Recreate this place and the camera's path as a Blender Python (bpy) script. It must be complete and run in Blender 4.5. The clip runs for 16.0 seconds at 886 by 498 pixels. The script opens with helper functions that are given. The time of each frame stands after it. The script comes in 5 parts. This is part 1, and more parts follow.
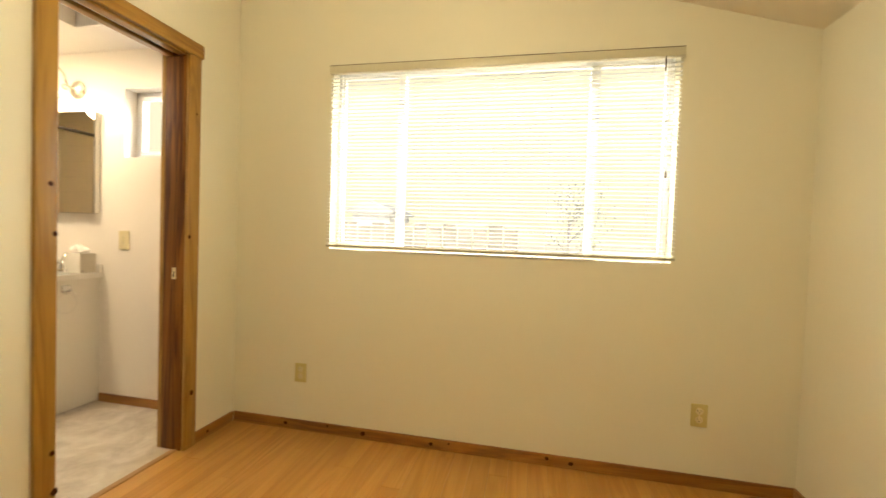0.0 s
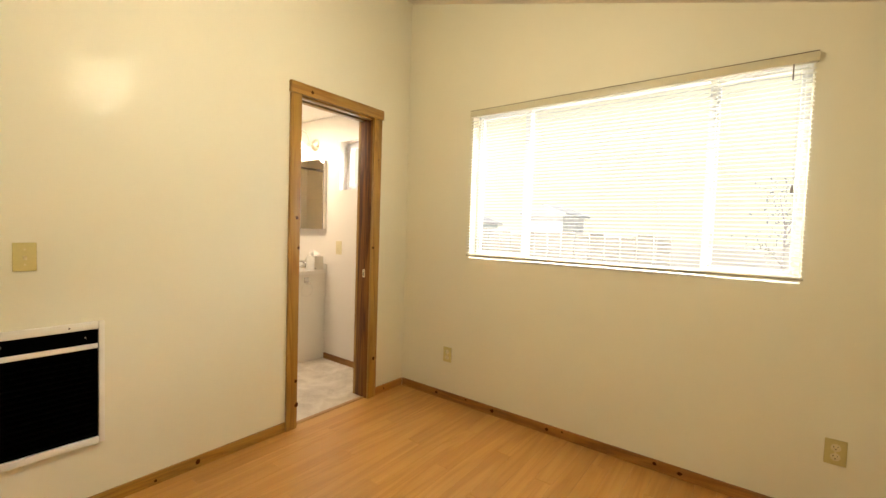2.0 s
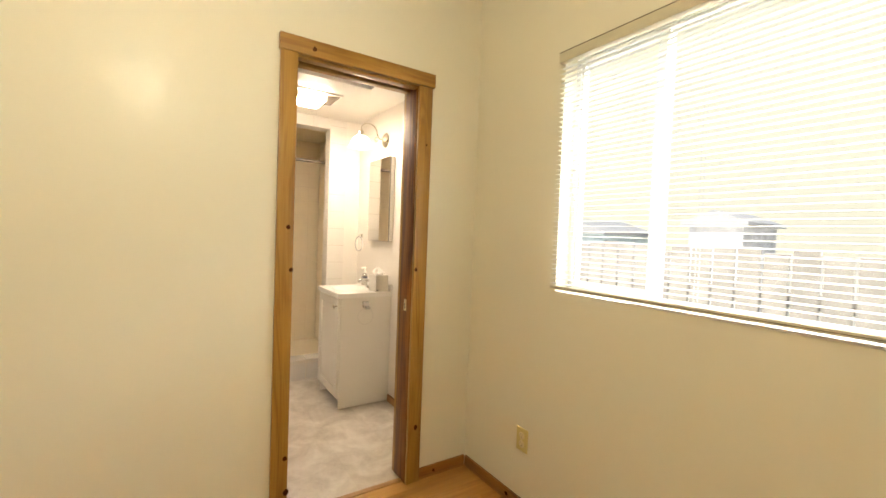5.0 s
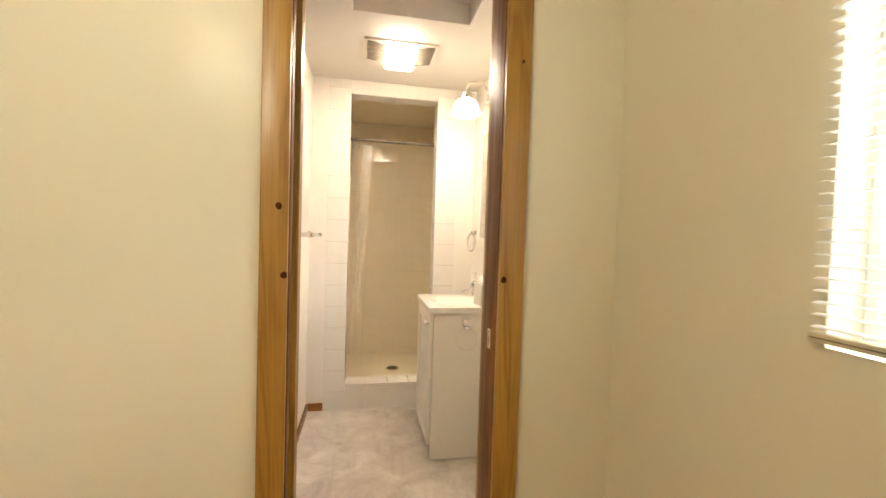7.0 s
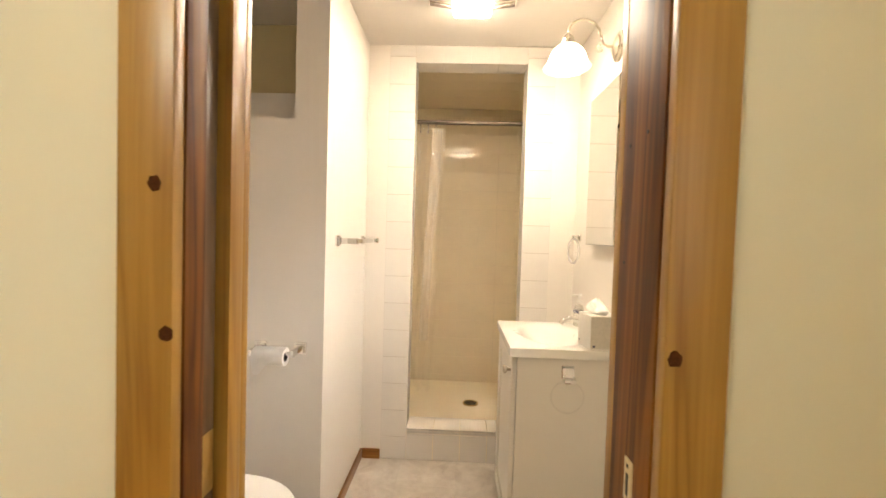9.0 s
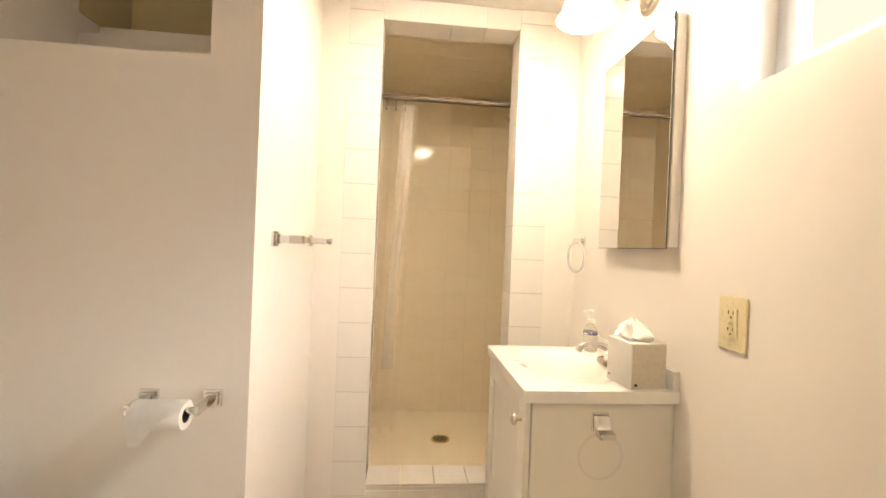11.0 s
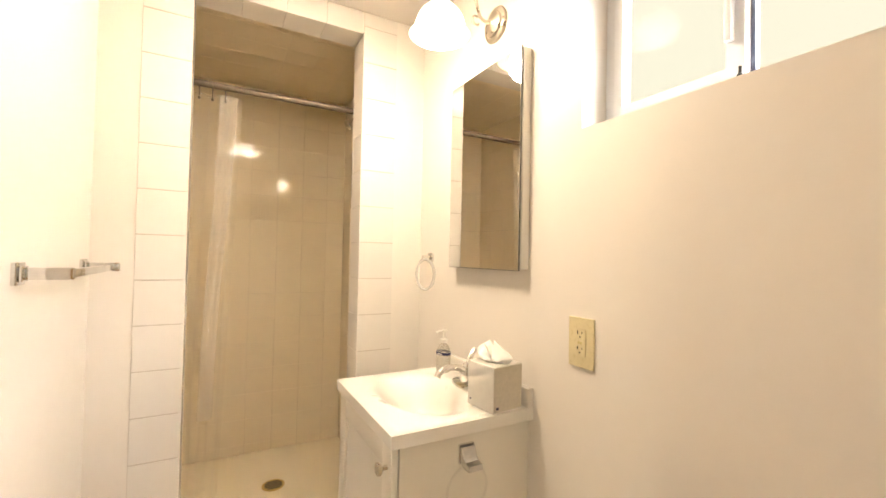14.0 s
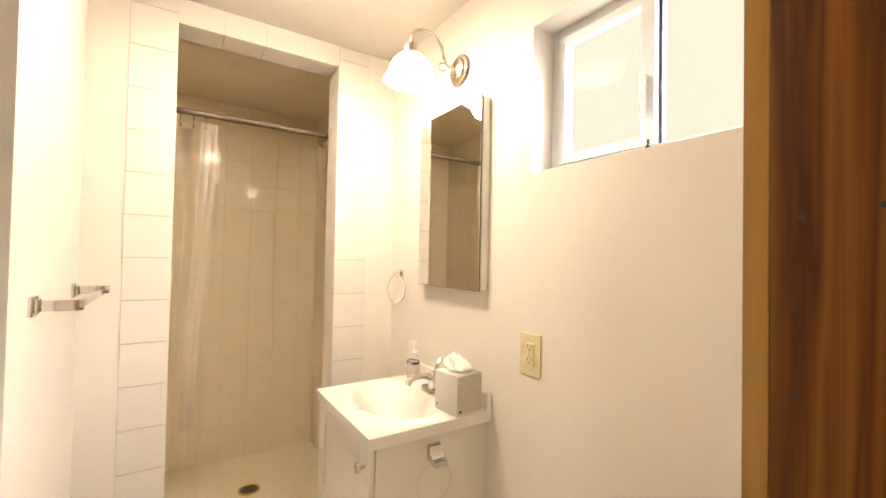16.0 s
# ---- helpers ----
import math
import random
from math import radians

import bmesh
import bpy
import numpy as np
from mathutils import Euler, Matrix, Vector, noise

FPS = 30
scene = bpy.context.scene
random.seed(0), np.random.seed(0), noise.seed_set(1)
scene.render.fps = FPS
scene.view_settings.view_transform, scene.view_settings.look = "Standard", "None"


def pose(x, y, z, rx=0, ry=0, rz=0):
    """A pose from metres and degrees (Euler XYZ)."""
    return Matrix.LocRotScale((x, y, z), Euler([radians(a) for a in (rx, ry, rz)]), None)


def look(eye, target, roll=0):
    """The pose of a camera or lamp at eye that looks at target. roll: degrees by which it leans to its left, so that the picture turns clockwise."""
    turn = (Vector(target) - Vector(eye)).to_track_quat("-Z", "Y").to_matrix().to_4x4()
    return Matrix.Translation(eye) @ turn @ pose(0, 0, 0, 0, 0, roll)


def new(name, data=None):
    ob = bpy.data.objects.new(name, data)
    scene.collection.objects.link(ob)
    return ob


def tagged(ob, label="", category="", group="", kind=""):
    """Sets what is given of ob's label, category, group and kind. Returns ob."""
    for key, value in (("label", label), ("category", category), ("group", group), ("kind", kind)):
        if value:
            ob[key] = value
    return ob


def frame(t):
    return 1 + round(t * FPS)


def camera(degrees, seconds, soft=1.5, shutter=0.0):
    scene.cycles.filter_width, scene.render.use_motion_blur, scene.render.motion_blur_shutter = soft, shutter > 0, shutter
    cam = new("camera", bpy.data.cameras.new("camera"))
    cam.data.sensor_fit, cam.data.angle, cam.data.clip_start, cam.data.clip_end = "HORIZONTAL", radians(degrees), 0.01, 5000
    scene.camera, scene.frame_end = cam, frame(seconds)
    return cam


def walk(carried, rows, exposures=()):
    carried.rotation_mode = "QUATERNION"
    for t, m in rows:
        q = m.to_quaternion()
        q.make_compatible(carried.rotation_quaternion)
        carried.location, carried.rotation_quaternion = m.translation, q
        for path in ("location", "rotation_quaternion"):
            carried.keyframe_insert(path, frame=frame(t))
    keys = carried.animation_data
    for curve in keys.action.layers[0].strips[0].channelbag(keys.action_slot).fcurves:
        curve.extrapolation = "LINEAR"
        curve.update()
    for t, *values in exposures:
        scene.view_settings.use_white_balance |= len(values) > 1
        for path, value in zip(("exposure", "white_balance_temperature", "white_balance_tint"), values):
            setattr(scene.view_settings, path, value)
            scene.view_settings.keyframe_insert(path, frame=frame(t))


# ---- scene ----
cam = camera(94.0, 16.0, 1.5, 0.4)
PATH = [
    (0, (1.756, -2.2, 1.154), (1.34, -0.244, 1.095), 2.0),
    (0.5, (1.913, -2.27, 1.19), (1.186, -0.408, 1.121), 1.7),
    (1, (2.024, -2.376, 1.231), (1.031, -0.642, 1.146), 1.7),
    (1.5, (2.17, -2.488, 1.233), (1.037, -0.842, 1.148), 1.8),
    (2, (2.255, -2.483, 1.251), (1.051, -0.889, 1.162), 1.9),
    (2.5, (2.31, -2.378, 1.28), (1.055, -0.823, 1.189), 1.8),
    (3, (2.285, -2.258, 1.297), (0.982, -0.744, 1.204), 1.9),
    (3.5, (2.191, -2.067, 1.27), (0.806, -0.626, 1.196), 2.0),
    (4, (2.075, -1.862, 1.275), (0.589, -0.526, 1.194), 1.9),
    (4.2, (2.039, -1.782, 1.288), (0.515, -0.49, 1.209), 2.0),
    (6.3, (1.484, -0.9, 1.271), (-0.411, -0.262, 1.21), 1.7),
    (6.5, (1.408, -0.858, 1.265), (-0.511, -0.299, 1.198), 1.6),
    (7, (1.183, -0.788, 1.236), (-0.78, -0.408, 1.168), 1.8),
    (7.5, (1.005, -0.716, 1.234), (-0.985, -0.534, 1.173), 1.9),
    (8, (0.829, -0.645, 1.243), (-1.17, -0.658, 1.182), 1.9),
    (8.2, (0.764, -0.635, 1.248), (-1.234, -0.714, 1.184), 1.9),
    (10.3, (0.168, -0.694, 1.206), (-1.832, -0.694, 1.18), 1.9),
    (10.5, (0.126, -0.711, 1.192), (-1.873, -0.677, 1.176), 2.4),
    (11, (0.049, -0.75, 1.206), (-1.944, -0.579, 1.2), 2.3),
    (11.5, (-0.011, -0.802, 1.231), (-1.99, -0.512, 1.233), 2.1),
    (12, (-0.087, -0.791, 1.252), (-2.058, -0.451, 1.258), 2.0),
    (12.5, (-0.12, -0.81, 1.251), (-2.07, -0.368, 1.261), 2.1),
    (13, (-0.127, -0.8, 1.249), (-2.006, -0.115, 1.273), 1.9),
    (13.5, (-0.116, -0.794, 1.256), (-1.916, 0.077, 1.292), 1.5),
    (14, (-0.1, -0.801, 1.265), (-1.854, 0.159, 1.302), 1.2),
    (14.5, (-0.072, -0.83, 1.283), (-1.789, 0.196, 1.318), 1.1),
    (15, (-0.035, -0.849, 1.306), (-1.734, 0.206, 1.345), 1.1),
    (15.5, (0.005, -0.865, 1.333), (-1.684, 0.206, 1.37), 1.1),
    (16, (0.042, -0.889, 1.341), (-1.632, 0.204, 1.379), 1.1),
]
walk(cam, [(t, look(eye, target, roll)) for t, eye, target, roll in PATH],
     [(0.0, 0.0, 7250, 7), (0.8, 0.0, 7000, 8), (2.4, 0.0, 6600, 10), (4.2, 0.0, 6400, 10), (6.5, -0.07, 6430, 10), (8.0, -0.1, 6450, 10), (10.5, 0.05, 6480, 11), (12.0, 0.01, 6500, 11), (16.0, -0.06, 6540, 11)])

# ---- world, sun and lamps ----
FLOOR = -0.018
world = bpy.data.worlds.new("sky")
scene.world = world
world.use_nodes = True
wn = world.node_tree
sky = wn.nodes.new("ShaderNodeTexSky")
sky.sky_type = 'NISHITA'
sky.sun_disc = False
sky.sun_elevation, sky.sun_rotation = radians(52), radians(180)
wn.nodes["Background"].inputs["Strength"].default_value = 0.12
wn.links.new(sky.outputs["Color"], wn.nodes["Background"].inputs["Color"])


def lamp(name, kind, power, colour, m, size=0.1, size_y=None, spread=None):
    data = bpy.data.lights.new(name, kind)
    data.energy, data.color = power, colour
    if kind == "SUN":
        data.angle = size
    elif kind == "AREA":
        data.shape, data.size, data.size_y = "RECTANGLE", size, size_y or size
        if spread:
            data.spread = spread
    else:
        data.shadow_soft_size = size
    ob = new(name, data)
    ob.matrix_world = m
    return ob


lamp("sun", "SUN", 4.0, (1.0, 0.95, 0.86), look((0, -6, 8), (0, 0, 0)), radians(0.5))
WARM = (1.0, 0.89, 0.65)
lamp("sky_daylight", "AREA", 5000, (1.0, 0.97, 0.94), look((1.0, 4.0, 6.0), (1.0, 0.0, 1.7)), 9.0, 4.0)
lamp("sky_daylight_low", "AREA", 85, (0.80, 0.89, 1.0), look((6.5, 5.0, 2.9), (0.6, 0.0, 1.6)), 3.0, 2.2)
lamp("sky_daylight_bathroom", "AREA", 38, (0.93, 0.94, 1.0), look((-0.15, 0.75, 2.35), (-0.70, -0.6, 1.3)), 1.0, 0.8)
lamp("room_bulb", "POINT", 44, WARM, pose(1.35, -1.58, 2.18), 0.09)
lamp("vent_bulb", "AREA", 12.0, (1.0, 0.83, 0.63), look((-1.24, -0.605, 2.217), (-1.24, -0.605, 0)), 0.15, 0.24)
lamp("sconce_bulb", "POINT", 10.5, (1.0, 0.83, 0.64), pose(-1.232, -0.208, 1.945), 0.06)


# ---- materials ----
def nodes_of(name):
    m = bpy.data.materials.new(name)
    m.use_nodes = True
    return m, m.node_tree.nodes, m.node_tree.links, m.node_tree.nodes["Principled BSDF"]


def put_in(links, node, socket, value):
    if hasattr(value, "is_output"):
        links.new(value, node.inputs[socket])
    else:
        node.inputs[socket].default_value = value


def noise_tex(n, l, scale, detail=4, vec=None, rough=0.55, distort=0.0):
    t = n.new("ShaderNodeTexNoise")
    t.inputs["Scale"].default_value, t.inputs["Detail"].default_value = scale, detail
    t.inputs["Roughness"].default_value, t.inputs["Distortion"].default_value = rough, distort
    if vec is not None:
        l.new(vec, t.inputs["Vector"])
    return t.outputs["Fac"]


def mapped(n, l, scale=(1, 1, 1), spin=(0, 0, 0), random_shift=False):
    c, m = n.new("ShaderNodeTexCoord"), n.new("ShaderNodeMapping")
    l.new(c.outputs["Object"], m.inputs["Vector"])
    m.inputs["Scale"].default_value, m.inputs["Rotation"].default_value = scale, spin
    if random_shift:
        info, mul = n.new("ShaderNodeObjectInfo"), n.new("ShaderNodeVectorMath")
        mul.operation = "SCALE"
        mul.inputs[0].default_value = (13.0, 7.0, 5.0)
        l.new(info.outputs["Random"], mul.inputs["Scale"])
        l.new(mul.outputs[0], m.inputs["Location"])
    return m.outputs["Vector"]


def ramp(n, l, fac, stops):
    r = n.new("ShaderNodeValToRGB")
    e = r.color_ramp.elements
    while len(e) < len(stops):
        e.new(0.5)
    for i, (p, c) in enumerate(stops):
        e[i].position, e[i].color = p, (*c, 1)
    l.new(fac, r.inputs["Fac"])
    return r.outputs["Color"]


def mixed(n, l, fac, a, b, mode="MIX"):
    x = n.new("ShaderNodeMix")
    x.data_type, x.blend_type = "RGBA", mode
    put_in(l, x, 0, fac)
    put_in(l, x, 6, a if hasattr(a, "is_output") else (*a, 1))
    put_in(l, x, 7, b if hasattr(b, "is_output") else (*b, 1))
    return x.outputs[2]


def bumped(n, l, bsdf, height, strength, distance=0.002):
    b = n.new("ShaderNodeBump")
    b.inputs["Strength"].default_value, b.inputs["Distance"].default_value = strength, distance
    l.new(height, b.inputs["Height"])
    l.new(b.outputs["Normal"], bsdf.inputs["Normal"])


def tone(c, k):
    return tuple(min(1.0, v * k) for v in c)


def paint(name, colour, rough=0.5, var=0.05, relief=0.15, peel=90, coat=0.0):
    """Rolled or sprayed paint: faint blotches, fine orange peel."""
    m, n, l, b = nodes_of(name)
    v = mapped(n, l)
    big = noise_tex(n, l, 1.6, 5, v)
    col = ramp(n, l, big, [(0.3, tone(colour, 1 - var)), (0.7, tone(colour, 1 + var * 0.4))])
    fine = noise_tex(n, l, 24, 4, v)
    col = mixed(n, l, 0.35, col, ramp(n, l, fine, [(0.35, tone(colour, 1 - var)), (0.65, colour)]))
    l.new(col, b.inputs["Base Color"])
    put_in(l, b, "Roughness", ramp(n, l, noise_tex(n, l, 5, 3, v), [(0.3, (rough * 0.97,) * 3), (0.7, (min(1, rough * 1.03),) * 3)]))
    b.inputs["Coat Weight"].default_value = coat
    if relief:
        bumped(n, l, b, noise_tex(n, l, peel, 3, v), relief, 0.003)
    return m


def timber(name, dark, mid, light, axis, rough=0.38, scale=1.0, shift=False, coat=0.25, swirl=1.2):
    """Clear-coated softwood or oak; the grain runs along axis 0, 1 or 2."""
    m, n, l, b = nodes_of(name)
    s = [9.0 * scale] * 3
    s[axis] = 0.7 * scale
    v = mapped(n, l, s, (0, 0, 0), shift)
    w = n.new("ShaderNodeTexNoise")
    w.inputs["Scale"].default_value, w.inputs["Detail"].default_value, w.inputs["Distortion"].default_value = 1.3, 3, swirl
    l.new(v, w.inputs["Vector"])
    mul = n.new("ShaderNodeMath")
    mul.operation = "MULTIPLY"
    mul.inputs[1].default_value = 7.0
    l.new(w.outputs["Fac"], mul.inputs[0])
    frac = n.new("ShaderNodeMath")
    frac.operation = "PINGPONG"
    frac.inputs[1].default_value = 1.0
    l.new(mul.outputs[0], frac.inputs[0])
    col = ramp(n, l, frac.outputs[0], [(0.05, light), (0.55, mid), (0.95, dark)])
    s2 = [160.0 * scale] * 3
    s2[axis] = 3.0 * scale
    fibre = noise_tex(n, l, 1.0, 4, mapped(n, l, s2, (0, 0, 0), shift))
    col = mixed(n, l, 0.35, col, ramp(n, l, fibre, [(0.3, dark), (0.7, light)]))
    big = noise_tex(n, l, 1.0, 2, mapped(n, l, (1.5, 1.5, 1.5), (0, 0, 0), shift))
    col = mixed(n, l, ramp(n, l, big, [(0.4, (0, 0, 0)), (0.75, (0.5, 0.5, 0.5))]), col, dark)
    if shift:
        info = n.new("ShaderNodeObjectInfo")
        col = mixed(n, l, 1.0, col, ramp(n, l, info.outputs["Random"], [(0.0, (0.92, 0.91, 0.9)), (1.0, (1, 1, 1))]), "MULTIPLY")
    l.new(col, b.inputs["Base Color"])
    b.inputs["Roughness"].default_value = rough
    b.inputs["Coat Weight"].default_value, b.inputs["Coat Roughness"].default_value = coat, 0.25
    bumped(n, l, b, fibre, 0.12, 0.001)
    return m


def glazed(name, colour, rough=0.12, var=0.04):
    """Glazed ceramic: slight tone from tile to tile, faint waviness."""
    m, n, l, b = nodes_of(name)
    info = n.new("ShaderNodeObjectInfo")
    col = ramp(n, l, info.outputs["Random"], [(0.0, tone(colour, 1 - var)), (1.0, colour)])
    v = mapped(n, l, (1, 1, 1), (0, 0, 0), True)
    col = mixed(n, l, ramp(n, l, noise_tex(n, l, 9, 4, v), [(0.45, (0, 0, 0)), (0.8, (0.5, 0.5, 0.5))]), col, tone(colour, 0.93))
    l.new(col, b.inputs["Base Color"])
    b.inputs["Roughness"].default_value = rough
    bumped(n, l, b, noise_tex(n, l, 14, 2, v), 0.06, 0.004)
    return m


def metal(name, colour, rough=0.12, brushed=0.0):
    m, n, l, b = nodes_of(name)
    v = mapped(n, l)
    b.inputs["Metallic"].default_value = 1.0
    col = ramp(n, l, noise_tex(n, l, 40, 4, v), [(0.3, tone(colour, 0.86)), (0.7, colour)])
    l.new(col, b.inputs["Base Color"])
    put_in(l, b, "Roughness", ramp(n, l, noise_tex(n, l, 25, 4, v), [(0.35, (rough,) * 3), (0.75, (rough * 1.8,) * 3)]))
    if brushed:
        bumped(n, l, b, noise_tex(n, l, 300, 2, mapped(n, l, (1, 1, 0.05))), brushed, 0.0005)
    return m


def plain(name, colour, rough=0.5, var=0.06, scale=20, coat=0.0, transmit=0.0):
    m, n, l, b = nodes_of(name)
    v = mapped(n, l)
    l.new(ramp(n, l, noise_tex(n, l, scale, 4, v), [(0.3, tone(colour, 1 - var)), (0.7, colour)]), b.inputs["Base Color"])
    put_in(l, b, "Roughness", ramp(n, l, noise_tex(n, l, scale * 1.7, 3, v), [(0.3, (rough * 0.85,) * 3), (0.7, (min(1, rough * 1.2),) * 3)]))
    b.inputs["Coat Weight"].default_value = coat
    b.inputs["Transmission Weight"].default_value = transmit
    return m


def clear(name, colour=(1, 1, 1), rough=0.0, ior=1.45, thin=0.0, body=0.0):
    """Glass; thin: share of light that passes straight through, for sheets."""
    m, n, l, b = nodes_of(name)
    b.inputs["Base Color"].default_value = (*colour, 1)
    b.inputs["Roughness"].default_value, b.inputs["IOR"].default_value = rough, ior
    b.inputs["Transmission Weight"].default_value = 1.0
    if thin:
        t, x = n.new("ShaderNodeBsdfTransparent"), n.new("ShaderNodeMixShader")
        t.inputs["Color"].default_value = (*colour, 1)
        x.inputs[0].default_value = thin
        b.inputs["Transmission Weight"].default_value = 0.0
        b.inputs["Base Color"].default_value = (*tone(colour, body), 1)
        out = n["Material Output"]
        l.new(b.outputs[0], x.inputs[1])
        l.new(t.outputs[0], x.inputs[2])
        l.new(x.outputs[0], out.inputs["Surface"])
    return m


def glowing(name, colour, strength, base=(0.8, 0.8, 0.8)):
    m, n, l, b = nodes_of(name)
    b.inputs["Base Color"].default_value = (*base, 1)
    b.inputs["Roughness"].default_value = 0.35
    b.inputs["Emission Color"].default_value = (*colour, 1)
    b.inputs["Emission Strength"].default_value = strength
    return m


def vinyl():
    m, n, l, b = nodes_of("stone_pattern_vinyl")
    v = mapped(n, l)
    big = noise_tex(n, l, 5.5, 6, v, 0.6, 0.8)
    col = ramp(n, l, big, [(0.32, (0.40, 0.34, 0.28)), (0.5, (0.56, 0.50, 0.43)), (0.66, (0.68, 0.63, 0.56))])
    fine = noise_tex(n, l, 32, 6, v, 0.65)
    col = mixed(n, l, 0.25, col, ramp(n, l, fine, [(0.3, (0.46, 0.40, 0.35)), (0.65, (0.68, 0.62, 0.55))]))
    brick = n.new("ShaderNodeTexBrick")
    l.new(v, brick.inputs["Vector"])
    brick.inputs["Scale"].default_value = 1.0
    brick.inputs["Brick Width"].default_value = brick.inputs["Row Height"].default_value = 0.305
    brick.offset = 0.0
    brick.inputs["Mortar Size"].default_value, brick.inputs["Mortar Smooth"].default_value = 0.006, 1.0
    brick.inputs["Color1"].default_value, brick.inputs["Color2"].default_value = (0.86, 0.85, 0.84, 1), (1, 1, 1, 1)
    brick.inputs["Mortar"].default_value = (0.9, 0.89, 0.88, 1)
    col = mixed(n, l, 0.8, col, brick.outputs["Color"], "MULTIPLY")
    l.new(col, b.inputs["Base Color"])
    b.inputs["Roughness"].default_value = 0.42
    bumped(n, l, b, fine, 0.1, 0.001)
    return m


ROOM = (0.775, 0.735, 0.595)
wall_paint = paint("cream_wall_paint", ROOM, 0.5, 0.015, 0.10, 75)
wn_nodes, wn_links = wall_paint.node_tree.nodes, wall_paint.node_tree.links
peel = wn_nodes.new("ShaderNodeBump")
peel.inputs["Strength"].default_value, peel.inputs["Distance"].default_value = 0.5, 0.003
wn_links.new(noise_tex(wn_nodes, wn_links, 70, 3, mapped(wn_nodes, wn_links)), peel.inputs["Height"])
wn_links.new(peel.outputs["Normal"], wn_nodes["Principled BSDF"].inputs["Coat Normal"])
wn_nodes["Principled BSDF"].inputs["Coat Weight"].default_value = 0.22
wn_nodes["Principled BSDF"].inputs["Coat Roughness"].default_value = 0.05
wall_paint.node_tree.nodes["Principled BSDF"].inputs["Specular IOR Level"].default_value = 0.3
ceiling_paint = paint("cream_ceiling_paint", (0.80, 0.73, 0.58), 0.7, 0.03, 0.25, 130)
bath_paint = paint("white_bath_paint", (0.80, 0.75, 0.68), 0.4, 0.03, 0.10, 120)
bath_ceiling_paint = paint("white_bath_ceiling_paint", (0.82, 0.78, 0.72), 0.6, 0.03, 0.2, 120)
white_enamel = paint("white_enamel", (0.80, 0.77, 0.71), 0.3, 0.02, 0.05, 60, 0.2)
white_vinyl_frame = paint("white_window_frame", (0.78, 0.79, 0.80), 0.35, 0.03, 0.0)
PINE = ((0.23, 0.105, 0.014), (0.34, 0.18, 0.03), (0.41, 0.23, 0.045))
pine_up = timber("varnished_pine_upright", *PINE, 2)
pine_y = timber("varnished_pine_lengthwise", *PINE, 1)
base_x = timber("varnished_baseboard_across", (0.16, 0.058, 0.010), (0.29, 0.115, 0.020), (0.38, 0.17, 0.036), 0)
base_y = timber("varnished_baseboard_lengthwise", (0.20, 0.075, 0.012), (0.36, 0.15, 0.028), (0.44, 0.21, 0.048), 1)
# red-brown jambs; part of the doorway's shade is put into their dark tone
jamb_wood = timber("shaded_red_brown_jamb_wood", (0.045, 0.009, 0.001), (0.15, 0.047, 0.004), (0.245, 0.094, 0.013), 2, 0.5, 0.52, swirl=2.4, coat=0.0)
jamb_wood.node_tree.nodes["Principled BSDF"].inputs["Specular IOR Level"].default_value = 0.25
door_wood = timber("door_edge_wood", (0.07, 0.035, 0.015), (0.13, 0.07, 0.03), (0.18, 0.1, 0.045), 2)
knot_wood = plain("dark_knot", (0.075, 0.024, 0.007), 0.85, 0.4, 180)
knot_wood.node_tree.nodes["Principled BSDF"].inputs["Specular IOR Level"].default_value = 0.1
oak = timber("oak_laminate", (0.41, 0.195, 0.043), (0.50, 0.255, 0.063), (0.56, 0.30, 0.085), 1, 0.36, 0.7, True, 0.15)
tile_white = glazed("white_glazed_tile", (0.80, 0.76, 0.70), 0.14)
tile_cream = glazed("cream_glazed_tile", (0.91, 0.80, 0.60), 0.07, 0.006)
tile_cream.node_tree.nodes["Principled BSDF"].inputs["Specular IOR Level"].default_value = 0.22
grout = paint("pale_grout", (0.90, 0.80, 0.60), 0.8, 0.04, 0.3, 200)
joint_grey = plain("grey_tile_joint", (0.60, 0.54, 0.47), 0.85)
cream_pan = paint("cream_shower_pan", (0.89, 0.80, 0.61), 0.45, 0.02, 0.02, 40)
chrome = metal("chrome", (0.80, 0.79, 0.77), 0.07)
nickel = metal("brushed_nickel", (0.62, 0.56, 0.46), 0.24, 0.1)
steel = metal("dull_steel_rod", (0.20, 0.165, 0.13), 0.45)
brass = metal("brass", (0.72, 0.52, 0.20), 0.28)
mirror_glass, _, _, mb = nodes_of("mirror_silver")
mb.inputs["Base Color"].default_value, mb.inputs["Metallic"].default_value, mb.inputs["Roughness"].default_value = (0.90, 0.90, 0.88, 1), 1.0, 0.004
ivory = plain("ivory_plastic", (0.60, 0.51, 0.22), 0.32, 0.05, 60)
ivory_light = plain("pale_ivory_plastic", (0.70, 0.61, 0.37), 0.3, 0.04, 60)
black_slot = plain("dark_slot", (0.02, 0.018, 0.015), 0.5)
black_glass = plain("black_heater_panel", (0.0015, 0.0015, 0.0015), 0.8, 0.3, 60)
black_glass.node_tree.nodes["Principled BSDF"].inputs["Specular IOR Level"].default_value = 0.0
porcelain = plain("white_porcelain", (0.80, 0.78, 0.75), 0.12, 0.02, 8, 0.5)
cultured_marble = plain("white_cultured_marble", (0.83, 0.80, 0.74), 0.32, 0.02, 6, 0.4)
laminate_white = paint("white_cabinet_laminate", (0.79, 0.75, 0.67), 0.35, 0.02, 0.03, 50)
paper = plain("white_tissue_paper", (0.88, 0.85, 0.80), 0.9, 0.05, 60)
card = plain("pale_grey_card", (0.68, 0.65, 0.59), 0.6, 0.06, 40)
